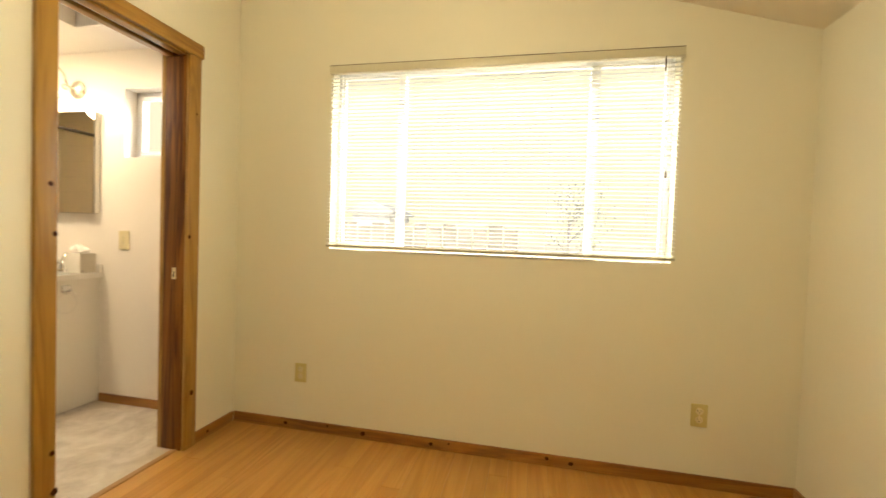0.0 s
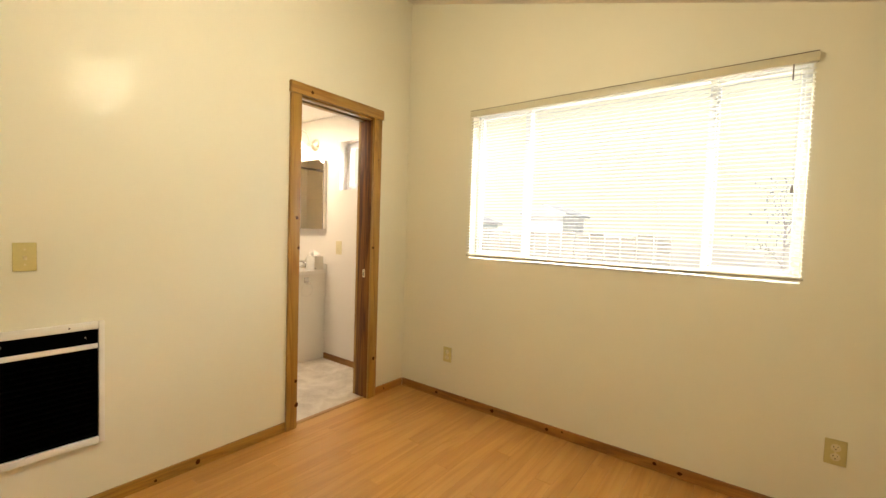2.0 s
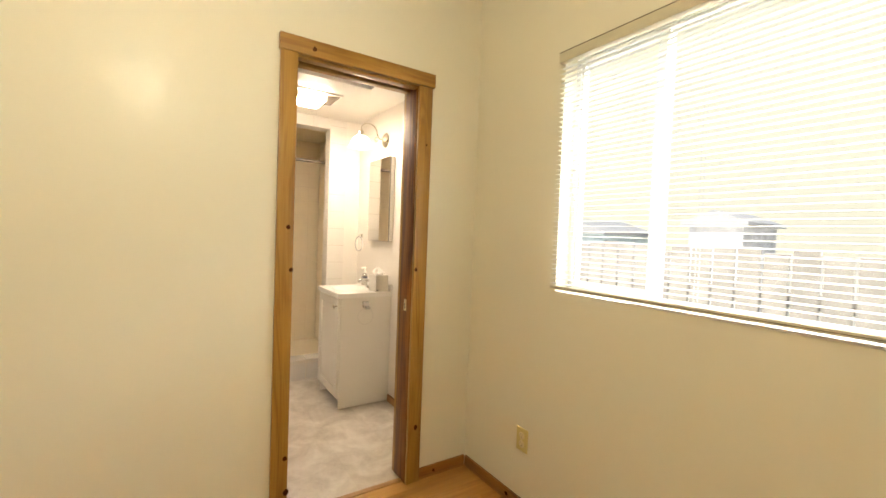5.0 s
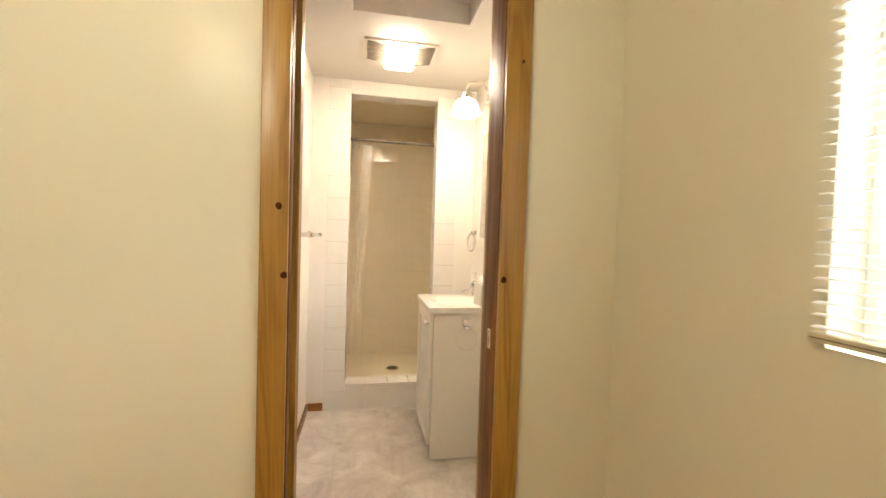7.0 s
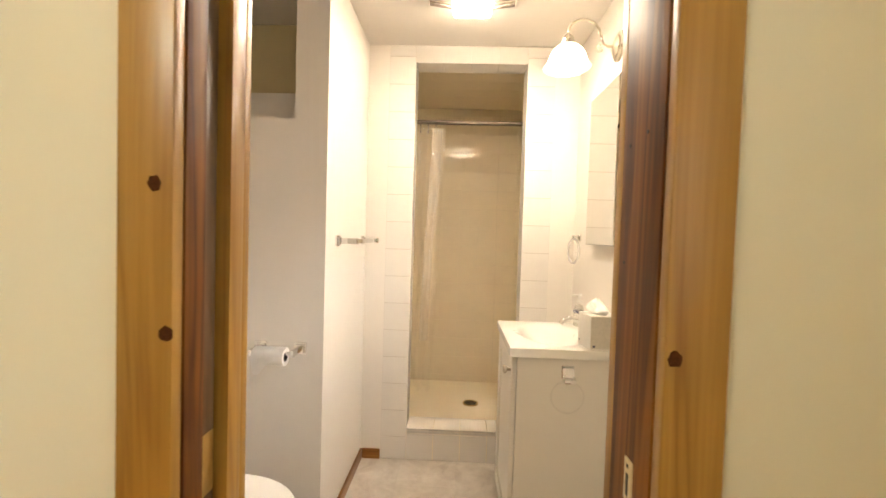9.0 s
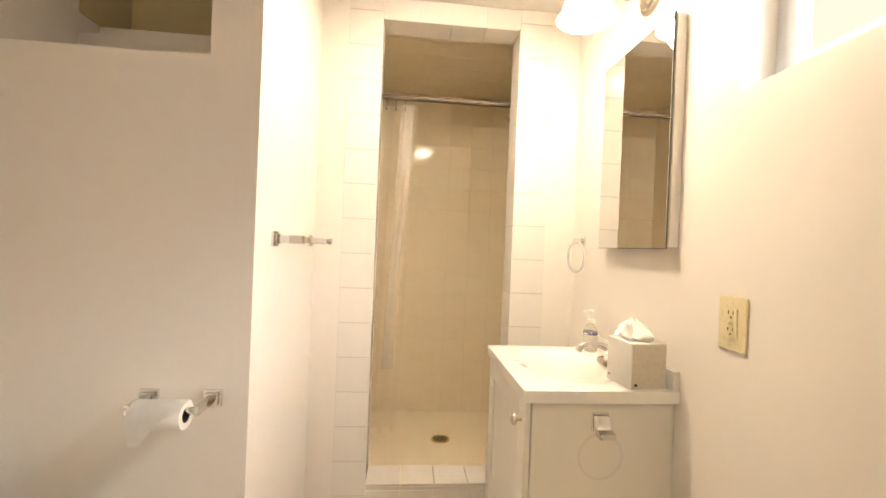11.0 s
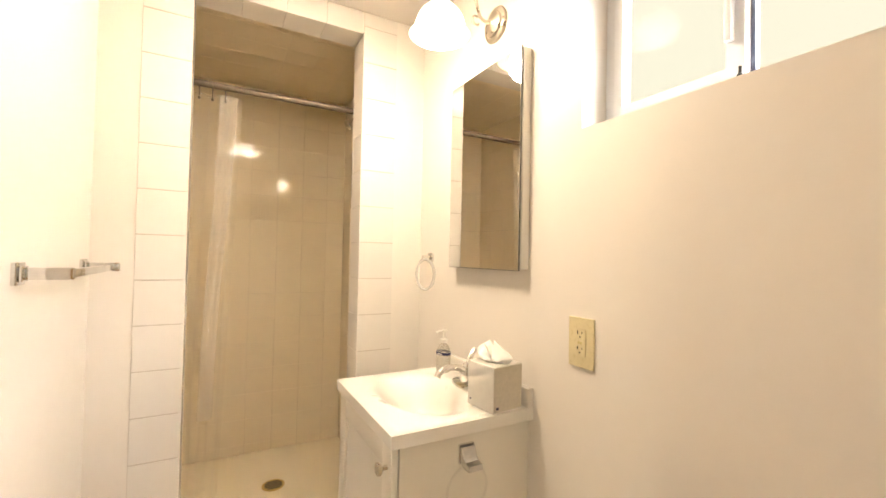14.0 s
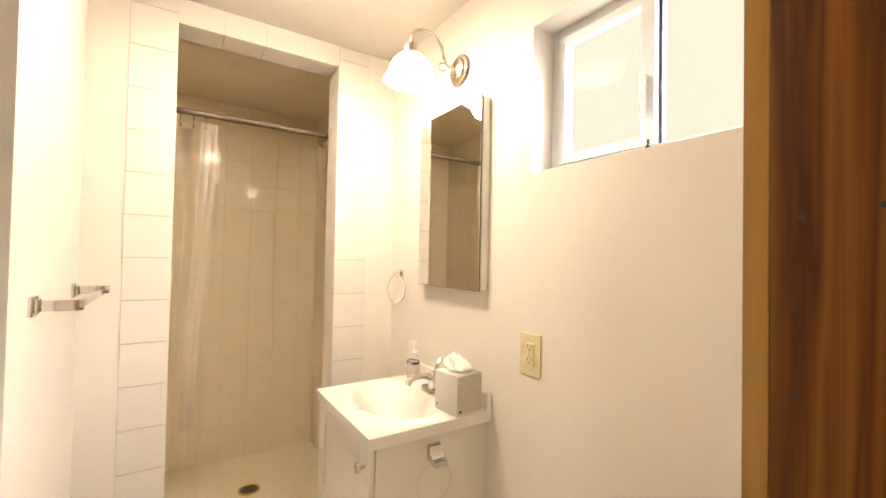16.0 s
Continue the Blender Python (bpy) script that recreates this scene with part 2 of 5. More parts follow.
card_end = plain("grey_patterned_card", (0.60, 0.55, 0.46), 0.6, 0.1, 90)
blue_ink = plain("blue_print", (0.035, 0.035, 0.09), 0.5)
slat_white = plain("white_vinyl_slat", (0.78, 0.79, 0.78), 0.4, 0.03, 30)
sn, sl = slat_white.node_tree.nodes, slat_white.node_tree.links
thin, blend = sn.new("ShaderNodeBsdfTranslucent"), sn.new("ShaderNodeMixShader")
thin.inputs["Color"].default_value = (0.84, 0.82, 0.74, 1)
blend.inputs[0].default_value = 0.5
sl.new(sn["Principled BSDF"].outputs[0], blend.inputs[1])
sl.new(thin.outputs[0], blend.inputs[2])
sl.new(blend.outputs[0], sn["Material Output"].inputs["Surface"])
rail_cream = plain("cream_blind_rail", (0.62, 0.57, 0.42), 0.35, 0.05, 30)
cord_white = plain("white_cord", (0.75, 0.74, 0.7), 0.8)
dark_alu = metal("dark_window_track", (0.16, 0.18, 0.24), 0.4)
pane_glass = clear("window_glass", (1.0, 1.0, 1.0), 0.02, 1.45, 0.965)
curtain_vinyl = clear("clear_curtain_vinyl", (1.0, 0.995, 0.98), 0.09, 1.6, 0.87, 1.0)
curtain_vinyl.node_tree.nodes["Principled BSDF"].inputs["Metallic"].default_value = 0.6
acrylic = clear("clear_acrylic", (0.99, 0.985, 0.97), 0.02, 1.45, 0.93, 1.0)
ring_acrylic = clear("faint_clear_acrylic", (1.0, 1.0, 1.0), 0.05, 1.45, 0.965, 1.0)
clear_ring = clear("clear_towel_ring", (0.97, 0.96, 0.93), 0.02, 1.5, 0.55, 1.0)
soap_liquid = clear("clear_soap_bottle", (0.95, 0.94, 0.9), 0.05, 1.4, 0.78, 1.0)
bulb_glow = glowing("lit_bulb", (1.0, 0.86, 0.6), 6.0)
lens_glow = glowing("lit_frosted_lens", (1.0, 0.83, 0.63), 42.0)
sky_glow = glowing("bright_overcast_distance", (1.0, 0.95, 0.72), 1.06, (0, 0, 0))


# ---- shapes ----
def box(bm, x0, x1, y0, y1, z0, z1, bevel=0.0, seg=2):
    a = bmesh.new()
    bmesh.ops.create_cube(a, size=1.0)
    for v in a.verts:
        v.co = Vector((x0 + (v.co.x + 0.5) * (x1 - x0), y0 + (v.co.y + 0.5) * (y1 - y0), z0 + (v.co.z + 0.5) * (z1 - z0)))
    if bevel:
        bmesh.ops.bevel(a, geom=a.edges[:], offset=bevel, segments=seg, profile=0.6, affect="EDGES")
    return merge(bm, a)


def merge(bm, a, m=None):
    if m is not None:
        bmesh.ops.transform(a, matrix=m, verts=a.verts[:])
    bmesh.ops.recalc_face_normals(a, faces=a.faces[:])
    data = bpy.data.meshes.new("scrap")
    a.to_mesh(data)
    a.free()
    bm.from_mesh(data)
    bpy.data.meshes.remove(data)
    return bm


def boxes(*args, bevel=0.0):
    bm = bmesh.new()
    for a in args:
        box(bm, *a, bevel=bevel)
    return bm


def aligned(p, q):
    d = Vector(q) - Vector(p)
    return Matrix.Translation(p) @ d.to_track_quat("Z", "Y").to_matrix().to_4x4(), d.length


def lathe(bm, profile, m=Matrix(), seg=32, caps=True):
    """Turns (radius, height) pairs round z."""
    a = bmesh.new()
    rings = []
    for r, z in profile:
        rings.append([a.verts.new((r * math.cos(2 * math.pi * i / seg), r * math.sin(2 * math.pi * i / seg), z)) for i in range(seg)])
    for u, v in zip(rings, rings[1:]):
        for i in range(seg):
            a.faces.new((u[i], u[(i + 1) % seg], v[(i + 1) % seg], v[i]))
    if caps:
        for ring in (rings[0], rings[-1]):
            a.faces.new(ring)
    return merge(bm, a, m)


def rod(bm, p, q, r, seg=16, r2=None):
    m, h = aligned(p, q)
    return lathe(bm, [(r, 0), (r if r2 is None else r2, h)], m, seg)


def tube(bm, pts, r, seg=12, closed=False, flat=1.0):
    """Sweeps a round (or flattened) section along points."""
    a = bmesh.new()
    pts = [Vector(p) for p in pts]
    n, rings, side = len(pts), [], None
    for i, p in enumerate(pts):
        d = (pts[(i + 1) % n] - pts[i - 1]) if closed or 0 < i < n - 1 else (pts[1] - pts[0] if i == 0 else pts[-1] - pts[-2])
        d.normalize()
        if side is None:
            side = d.orthogonal().normalized()
        side = (side - d * side.dot(d)).normalized()
        up = d.cross(side)
        rings.append([a.verts.new(p + (side * math.cos(2 * math.pi * k / seg) + up * math.sin(2 * math.pi * k / seg) * flat) * r) for k in range(seg)])
    for i in range(n if closed else n - 1):
        u, v = rings[i], rings[(i + 1) % n]
        for k in range(seg):
            a.faces.new((u[k], u[(k + 1) % seg], v[(k + 1) % seg], v[k]))
    if not closed:
        a.faces.new(rings[0])
        a.faces.new(rings[-1])
    return merge(bm, a)


def arc(c, r, a0, a1, n, u=(1, 0, 0), w=(0, 0, 1)):
    c, u, w = Vector(c), Vector(u), Vector(w)
    return [c + u * r * math.cos(radians(a0 + (a1 - a0) * i / n)) + w * r * math.sin(radians(a0 + (a1 - a0) * i / n)) for i in range(n + 1)]


def prism(bm, outline, axis, t0, t1, bevel=0.0):
    """Pulls a flat outline (pairs, in the two other axes in order) along axis."""
    a = bmesh.new()
    def at(p, t):
        q = list(p)
        q.insert(axis, t)
        return a.verts.new(q)
    u, v = [at(p, t0) for p in outline], [at(p, t1) for p in outline]
    k = len(outline)
    a.faces.new(u)
    a.faces.new(v)
    for i in range(k):
        a.faces.new((u[i], u[(i + 1) % k], v[(i + 1) % k], v[i]))
    bmesh.ops.recalc_face_normals(a, faces=a.faces[:])
    if bevel:
        bmesh.ops.bevel(a, geom=a.edges[:], offset=bevel, segments=2, profile=0.6, affect="EDGES")
    return merge(bm, a)


def mesh_of(name, bm, material, smooth=True, angle=35):
    data = bpy.data.meshes.new(name)
    bm.to_mesh(data)
    bm.free()
    data.materials.append(material)
    if smooth:
        data.shade_smooth()
        data.set_sharp_from_angle(angle=radians(angle))
    return data


def under(ob, parent):
    ob.parent = parent
    ob.matrix_parent_inverse = Matrix.Translation(-parent_place(parent))
    return ob


def parent_place(p):
    place = Vector(p.location)
    while p.parent:
        p = p.parent
        place = Vector(p.location) if p.type == "EMPTY" else place
    return place


def part(name, bm, material, parent, label=""):
    ob = new(name, mesh_of(name, bm, material))
    ob.parent = parent
    root = parent
    while root.parent:
        root = root.parent
    if root.type == "EMPTY" and parent is root:
        ob.matrix_parent_inverse = Matrix.Translation(-Vector(root.location))
    return tagged(ob, label)


def thing(name, place, label, category, group="", kind=""):
    ob = new(name)
    ob.location = place
    ob.empty_display_size = 0.05
    return tagged(ob, label, category, group, kind)


def solid(name, bm, material, label, category, kind="", group=""):
    return tagged(new(name, mesh_of(name, bm, material)), label, category, group, kind)


def structure(name, bm, material, label, category):
    return solid(name, bm, material, label, category, "structure")


# ---- plan ----
W, S = 3.005, -3.15                 # east and south walls of the room
RISE = (3.025 - 2.147) / 3.005      # the ceiling climbs towards the bathroom wall
T = 0.125                           # partition
DY0, DY1, DZ = -0.985, -0.391, 2.035
CEIL = 2.285                        # bathroom
STUB_X, STUB_Y = -1.078, -1.152
SHX = -1.77                         # face of the shower front
OUT = 0.16                          # outer wall

# window openings in the north wall
WX0, WX1, WZ0, WZ1 = 0.615, 2.425, 1.062, 2.090
BX0, BX1, BZ0, BZ1 = -0.845, -0.262, 1.596, 2.037

# room and bathroom floors
structure("floor_room_base", boxes((-0.03, W + 0.1, S - 0.1, 0.0, FLOOR - 0.12, FLOOR - 0.009)), plain("subfloor", (0.12, 0.07, 0.03), 0.8), "dark subfloor under oak laminate boards", "floor")
structure("floor_bathroom", boxes((SHX - 0.02, -0.03, -1.9, 0.0, FLOOR - 0.12, FLOOR + 0.001)), vinyl(), "beige grey stone-patterned vinyl sheet floor", "floor")
structure("threshold", boxes((-0.052, -0.02, DY0, DY1, FLOOR - 0.004, FLOOR + 0.006), bevel=0.003), timber("threshold_oak", *[tone(c, 1.0) for c in ((0.3, 0.15, 0.05), (0.42, 0.23, 0.08), (0.5, 0.3, 0.12))], 1), "thin oak strip between laminate and vinyl", "threshold")

# north wall of the room, round the window
def ceiling_z(x):
    return 2.147 + RISE * (W - x)


bm = boxes((-0.03, WX0, 0.0, OUT, FLOOR - 0.1, 3.2), (WX1, W + 0.15, 0.0, OUT, FLOOR - 0.1, 3.2),
           (WX0, WX1, 0.0, OUT, FLOOR - 0.1, WZ0), (WX0, WX1, 0.0, OUT, WZ1, 3.2))
structure("wall_north", bm, wall_paint, "cream painted plaster wall with a wide window", "wall")
bm = boxes((-3.1, BX0, 0.0, OUT, FLOOR - 0.1, 3.2), (BX1, -0.03, 0.0, OUT, FLOOR - 0.1, 3.2),
           (BX0, BX1, 0.0, OUT, FLOOR - 0.1, BZ0), (BX0, BX1, 0.0, OUT, BZ1, 3.2))
structure("wall_bathroom_north", bm, bath_paint, "white painted bathroom wall with a high window", "wall")
# partition with the pocket door: two leaves with the pocket between them
PK0, PK1 = -0.085, -0.045
bm = boxes((PK1, 0.0, S, DY0 - 0.018, FLOOR - 0.1, 3.2), (PK1, 0.0, DY1 + 0.018, 0.0, FLOOR - 0.1, 3.2), (PK1, 0.0, DY0 - 0.018, DY1 + 0.018, DZ + 0.018, 3.2))
structure("wall_west", bm, wall_paint, "cream painted wall with a narrow doorway", "wall")
bm = boxes((-T, PK0, -1.8, DY0 - 0.018, FLOOR - 0.1, CEIL), (-T, PK1, DY1 + 0.018, 0.0, FLOOR - 0.1, CEIL), (-T, PK0, DY0 - 0.018, DY1 + 0.018, DZ + 0.018, CEIL))
structure("wall_bathroom_east", bm, bath_paint, "white painted bathroom side of the door wall", "wall")
structure("wall_east", boxes((W, W + 0.15, S - 0.15, 0.0, FLOOR - 0.1, 3.2)), wall_paint, "plain cream painted wall", "wall")
structure("wall_south", boxes((-T, W, S - 0.15, S, FLOOR - 0.1, 3.2)), wall_paint, "plain cream painted wall", "wall")
bm = bmesh.new()
prism(bm, [(-0.04, ceiling_z(-0.04)), (W + 0.02, ceiling_z(W + 0.02)), (W + 0.02, 3.4), (-0.04, 3.4)], 1, S - 0.02, 0.02)
structure("ceiling_room", bm, ceiling_paint, "sloping cream painted ceiling", "ceiling")
structure("roof", boxes((-3.2, W + 0.3, S - 0.3, 0.2, 3.42, 3.5)), plain("roofing", (0.1, 0.1, 0.1), 0.9), "flat dark roof deck", "roof")
# bathroom ceiling round the hatch
HX0, HX1, HY0, HY1 = -0.86, -0.26, -0.872, -0.284
bm = boxes((-3.05, HX0, -1.9, 0.0, CEIL, CEIL + 0.1), (HX1, -T, -1.9, 0.0, CEIL, CEIL + 0.1), (HX0, HX1, -1.9, HY0, CEIL, CEIL + 0.1), (HX0, HX1, HY1, 0.0, CEIL, CEIL + 0.1))
structure("ceiling_bathroom", bm, bath_ceiling_paint, "white painted bathroom ceiling with an access hatch", "ceiling")
hatch = thing("ceiling_hatch", (-0.56, -0.58, CEIL), "white recessed attic hatch in the bathroom ceiling", "hatch")
part("panel", boxes((HX0 - 0.03, HX1 + 0.03, HY0 - 0.03, HY1 + 0.03, CEIL + 0.102, CEIL + 0.12)), bath_ceiling_paint, hatch)
for b in ((HX0, HX0 + 0.012, HY0, HY1, CEIL - 0.004, CEIL + 0.1), (HX1 - 0.012, HX1, HY0, HY1, CEIL - 0.004, CEIL + 0.1),
          (HX0 + 0.012, HX1 - 0.012, HY0, HY0 + 0.012, CEIL - 0.004, CEIL + 0.1), (HX0 + 0.012, HX1 - 0.012, HY1 - 0.012, HY1, CEIL - 0.004, CEIL + 0.1)):
    part("lining", boxes(b, bevel=0.002), white_enamel, hatch)

# block between toilet alcove and shower, with the high niche
NY0, NY1, NZ, NX = -1.80, -1.281, 1.685, -1.575
bm = boxes((SHX - 0.01, NX, -1.9, STUB_Y, FLOOR - 0.1, CEIL))
lo = FLOOR - 0.1
prism(bm, [(-1.9, lo), (STUB_Y, lo), (STUB_Y, CEIL), (NY1, CEIL), (NY1, NZ), (NY0, NZ), (NY0, CEIL), (-1.9, CEIL)], 0, NX, STUB_X)
structure("wall_alcove", bm, bath_paint, "white painted wall with a high open niche", "wall")
part("ledge", boxes((NX, -1.425, NY0, NY1, NZ, 1.896), (-1.425, -1.335, NY0, NY1, NZ, 1.834)), bath_paint, bpy.data.objects["wall_alcove"])
# niche back and south side, darker and yellower than the white walls
part("lining", boxes((NX, NX + 0.004, NY0 + 0.004, NY1, 1.897, CEIL - 0.001), (NX, -1.336, NY0, NY0 + 0.004, 1.897, CEIL - 0.001)), paint("olive_niche_inside", (0.66, 0.56, 0.33), 0.5, 0.04, 0.1), bpy.data.objects["wall_alcove"], "olive cream back of the niche")
structure("wall_alcove_south", boxes((STUB_X, -T, -1.95, -1.80, FLOOR - 0.1, CEIL)), bath_paint, "white painted alcove wall behind the toilet", "wall")

# shower front: painted piers and tile backing, lintel, curb
OY0, OY1, OZ = -0.893, -0.285, 2.19
FX = SHX - 0.003
bm = boxes((FX - 0.13, FX, STUB_Y, OY0 - 0.008, FLOOR - 0.1, CEIL), (FX - 0.13, FX, OY1 + 0.008, 0.0, FLOOR - 0.1, CEIL), (FX - 0.13, FX, OY0 - 0.008, OY1 + 0.008, OZ + 0.008, CEIL))
structure("wall_shower_front", bm, bath_paint, "white painted wall round the tiled shower opening", "wall")
SX = -2.86
SY0, SY1, SZ = -1.12, -0.06, 2.27
structure("wall_shower_back", boxes((SX - 0.13, SX - 0.005, SY0 - 0.13, 0.0, FLOOR - 0.1, 2.5)), grout, "grouted backing of the tiled shower wall", "wall")
structure("wall_shower_south", boxes((SX - 0.004, FX - 0.131, SY0 - 0.13, SY0 - 0.005, FLOOR - 0.1, 2.5)), grout, "grouted backing of the tiled shower wall", "wall")
structure("wall_shower_north", boxes((SX - 0.004, FX - 0.131, SY1 + 0.005, -0.001, FLOOR - 0.1, 2.5)), grout, "grouted backing of the tiled shower wall", "wall")
bm = boxes((SX - 0.13, FX - 0.131, SY0 - 0.1, -0.001, SZ + 0.005, CEIL - 0.001))
g = 0.0006
for i in range(8):
    for j in range(8):
        x0, y0 = SX + i * 0.151, SY0 + j * 0.151
        x1, y1 = min(x0 + 0.151, FX - 0.131), min(y0 + 0.151, SY1)
        if x1 - x0 > 0.02 and y1 - y0 > 0.02:
            box(bm, x0 + g, x1 - g, y0 + g, y1 - g, SZ + 0.004, SZ + 0.006)
structure("ceiling_shower", bm, tile_cream, "cream tiled shower ceiling", "ceiling")
PANZ = 0.055
structure("floor_shower", boxes((SX, FX - 0.131, SY0, SY1, FLOOR - 0.1, PANZ)), cream_pan, "smooth cream shower pan", "floor")
structure("shower_curb", boxes((FX - 0.15, FX, OY0, OY1, FLOOR - 0.05, 0.15)), grout, "low tiled shower curb", "curb")

# baseboards
BH, BT = 0.06, 0.013
def board(name, b, m, knots=()):
    ob = structure(name, boxes(b, bevel=0.003), m, "brown varnished knotty pine baseboard", "baseboard")
    for k in knots:
        part("knot", k, knot_wood, ob)
    return ob


def knot(c, r, axis, face):
    """A flat, slightly uneven dark disc on a board's face."""
    r = r * 0.78
    bm = bmesh.new()
    a = bmesh.new()
    rnd = random.Random(int(abs(c[0] * 7919 + c[1] * 104729 + c[2] * 1299709)))
    ring = []
    for i in range(14):
        q = r * (0.85 + 0.3 * rnd.random())
        u, w = q * math.cos(i / 14 * 2 * math.pi), 1.15 * q * math.sin(i / 14 * 2 * math.pi)
        p = list(c)
        p[(axis + 1) % 3] += u
        p[(axis + 2) % 3] += w
        ring.append(p)
    lo, hi = [], []
    for p in ring:
        p0, p1 = list(p), list(p)
        p0[axis] -= 0.001 * face
        p1[axis] += 0.0008 * face
        lo.append(a.verts.new(p0))
        hi.append(a.verts.new(p1))
    top = list(c)
    top[axis] += 0.0016 * face
    mid = a.verts.new(top)
    for i in range(14):
        a.faces.new((lo[i], lo[(i + 1) % 14], hi[(i + 1) % 14], hi[i]))
        a.faces.new((hi[i], hi[(i + 1) % 14], mid))
    return merge(bm, a)


CW, CT = 0.074, 0.02
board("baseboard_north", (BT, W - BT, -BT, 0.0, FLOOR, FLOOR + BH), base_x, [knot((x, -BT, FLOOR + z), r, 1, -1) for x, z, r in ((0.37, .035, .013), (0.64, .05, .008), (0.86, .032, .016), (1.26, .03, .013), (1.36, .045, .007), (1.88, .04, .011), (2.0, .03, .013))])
board("baseboard_west_corner", (0.0, BT, DY1 + CW + 0.004, -BT, FLOOR, FLOOR + BH), base_y, [knot((BT, -0.22, FLOOR + 0.03), 0.009, 0, 1)])
board("baseboard_west", (0.0, BT, S + BT, DY0 - CW - 0.002, FLOOR, FLOOR + BH), pine_y, [knot((BT, -1.56, FLOOR + 0.03), 0.015, 0, 1), knot((BT, -1.75, FLOOR + 0.02), 0.008, 0, 1)])
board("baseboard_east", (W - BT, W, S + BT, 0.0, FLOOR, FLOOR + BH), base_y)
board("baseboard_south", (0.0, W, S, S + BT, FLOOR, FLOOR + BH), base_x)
board("baseboard_bath_north", (-1.02, -T - 0.02, -BT, 0.0, FLOOR, FLOOR + 0.055), base_x)
board("baseboard_stub", (SHX + 0.002, STUB_X + BT, STUB_Y, STUB_Y + BT, FLOOR, FLOOR + 0.055), base_x)
board("baseboard_stub_end", (STUB_X, STUB_X + BT, -1.8, STUB_Y - 0.001, FLOOR, FLOOR + 0.055), base_y)
board("baseboard_shower_pier", (FX, FX + BT, STUB_Y + BT, -1.04, FLOOR, FLOOR + 0.055), base_y)

# ---- doorway: casing, split jambs, pocket door ----
door = thing("door_1", (-0.06, (DY0 + DY1) / 2, FLOOR), "varnished knotty pine door frame of a pocket door slid open", "door", kind="structure")
casing = part("casing_left", boxes((0.0, CT, DY0 - CW, DY0 - 0.002, FLOOR, 2.046), bevel=0.003), pine_up, door)
for y, z, r in ((-1.010, 1.300, .011), (-1.0, .285, .012), (-.993, .132, .016), (-.994, 1.115, .011)):
    part("knot", knot((CT, y, z), r, 0, 1), knot_wood, casing)
casing = part("casing_right", boxes((0.0, CT, DY1 + 0.002, DY1 + CW + 0.004, FLOOR, 2.046), bevel=0.003), pine_up, door)
for y, z, r in ((-.377, 1.108, .011), (-.345, .279, .015), (-.34, 1.75, .006)):
    part("knot", knot((CT, y, z), r, 0, 1), knot_wood, casing)
casing = part("casing_head", boxes((0.0, CT + 0.006, -1.064, -0.302, 2.046, 2.114), bevel=0.003), pine_y, door)
part("knot", knot((CT + 0.006, -0.92, 2.075), 0.012, 0, 1), knot_wood, casing)
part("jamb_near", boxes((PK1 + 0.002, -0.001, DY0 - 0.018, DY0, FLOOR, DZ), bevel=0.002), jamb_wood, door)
part("jamb_far", boxes((-T, PK0 - 0.002, DY0 - 0.018, DY0 + 0.010, FLOOR, DZ), bevel=0.002), pine_up, door)
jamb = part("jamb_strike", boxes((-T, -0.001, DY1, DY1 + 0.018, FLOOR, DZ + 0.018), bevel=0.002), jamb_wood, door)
part("head_jamb_near", boxes((-0.044, -0.001, DY0 - 0.018, DY1, DZ, DZ + 0.018), bevel=0.002), pine_y, door)
part("head_jamb_far", boxes((-T, -0.086, DY0 - 0.018, DY1, DZ, DZ + 0.018), bevel=0.002), pine_y, door)
part("track", boxes((-0.086, -0.044, DY0, DY1, DZ + 0.045, DZ + 0.055)), black_slot, door, "dark sliding track in the head")
part("casing_bath_left", boxes((-T - 0.018, -T, DY0 - CW, DY0 + 0.010, FLOOR, 2.046), bevel=0.003), pine_up, door)
part("casing_bath_right", boxes((-T - 0.024, -T, DY1, DY1 + CW, FLOOR, 2.046), bevel=0.003), pine_up, door)
part("casing_bath_head", boxes((-T - 0.02, -T, DY0 - CW, DY1 + CW, 2.048, 2.114), bevel=0.003), pine_y, door)
strike = part("strike_plate", boxes((-0.068, -0.045, DY1 - 0.0025, DY1 + 0.001, 0.885, 0.945), bevel=0.001), ivory_light, jamb, "small pale brass strike plate")
bm = boxes((-0.060, -0.053, DY1 - 0.0032, DY1 - 0.002, 0.895, 0.925))
rod(bm, (-0.0565, DY1 - 0.0034, 0.936), (-0.0565, DY1 - 0.002, 0.936), 0.003)
part("strike_slot", bm, black_slot, door)
for x, z in ((-0.10, 1.385), (-0.045, 1.392), (-0.105, 1.215), (-0.10, 1.69), (-0.03, 0.75)):
    bm = bmesh.new()
    rod(bm, (x, DY1 - 0.0008, z), (x, DY1 + 0.001, z), 0.0028, 10)
    part("nail_hole", bm, black_slot, jamb)
leaf = part("door_leaf", boxes((-0.0815, -0.0485, -1.58, DY0 - 0.008, FLOOR + 0.012, DZ + 0.01), bevel=0.002), door_wood, door, "dark brown edge of the slid-open door")
part("lock_face", boxes((-0.078, -0.052, DY0 - 0.010, DY0 - 0.006, 0.86, 0.95), bevel=0.001), brass, leaf, "brass edge pull and latch plate")

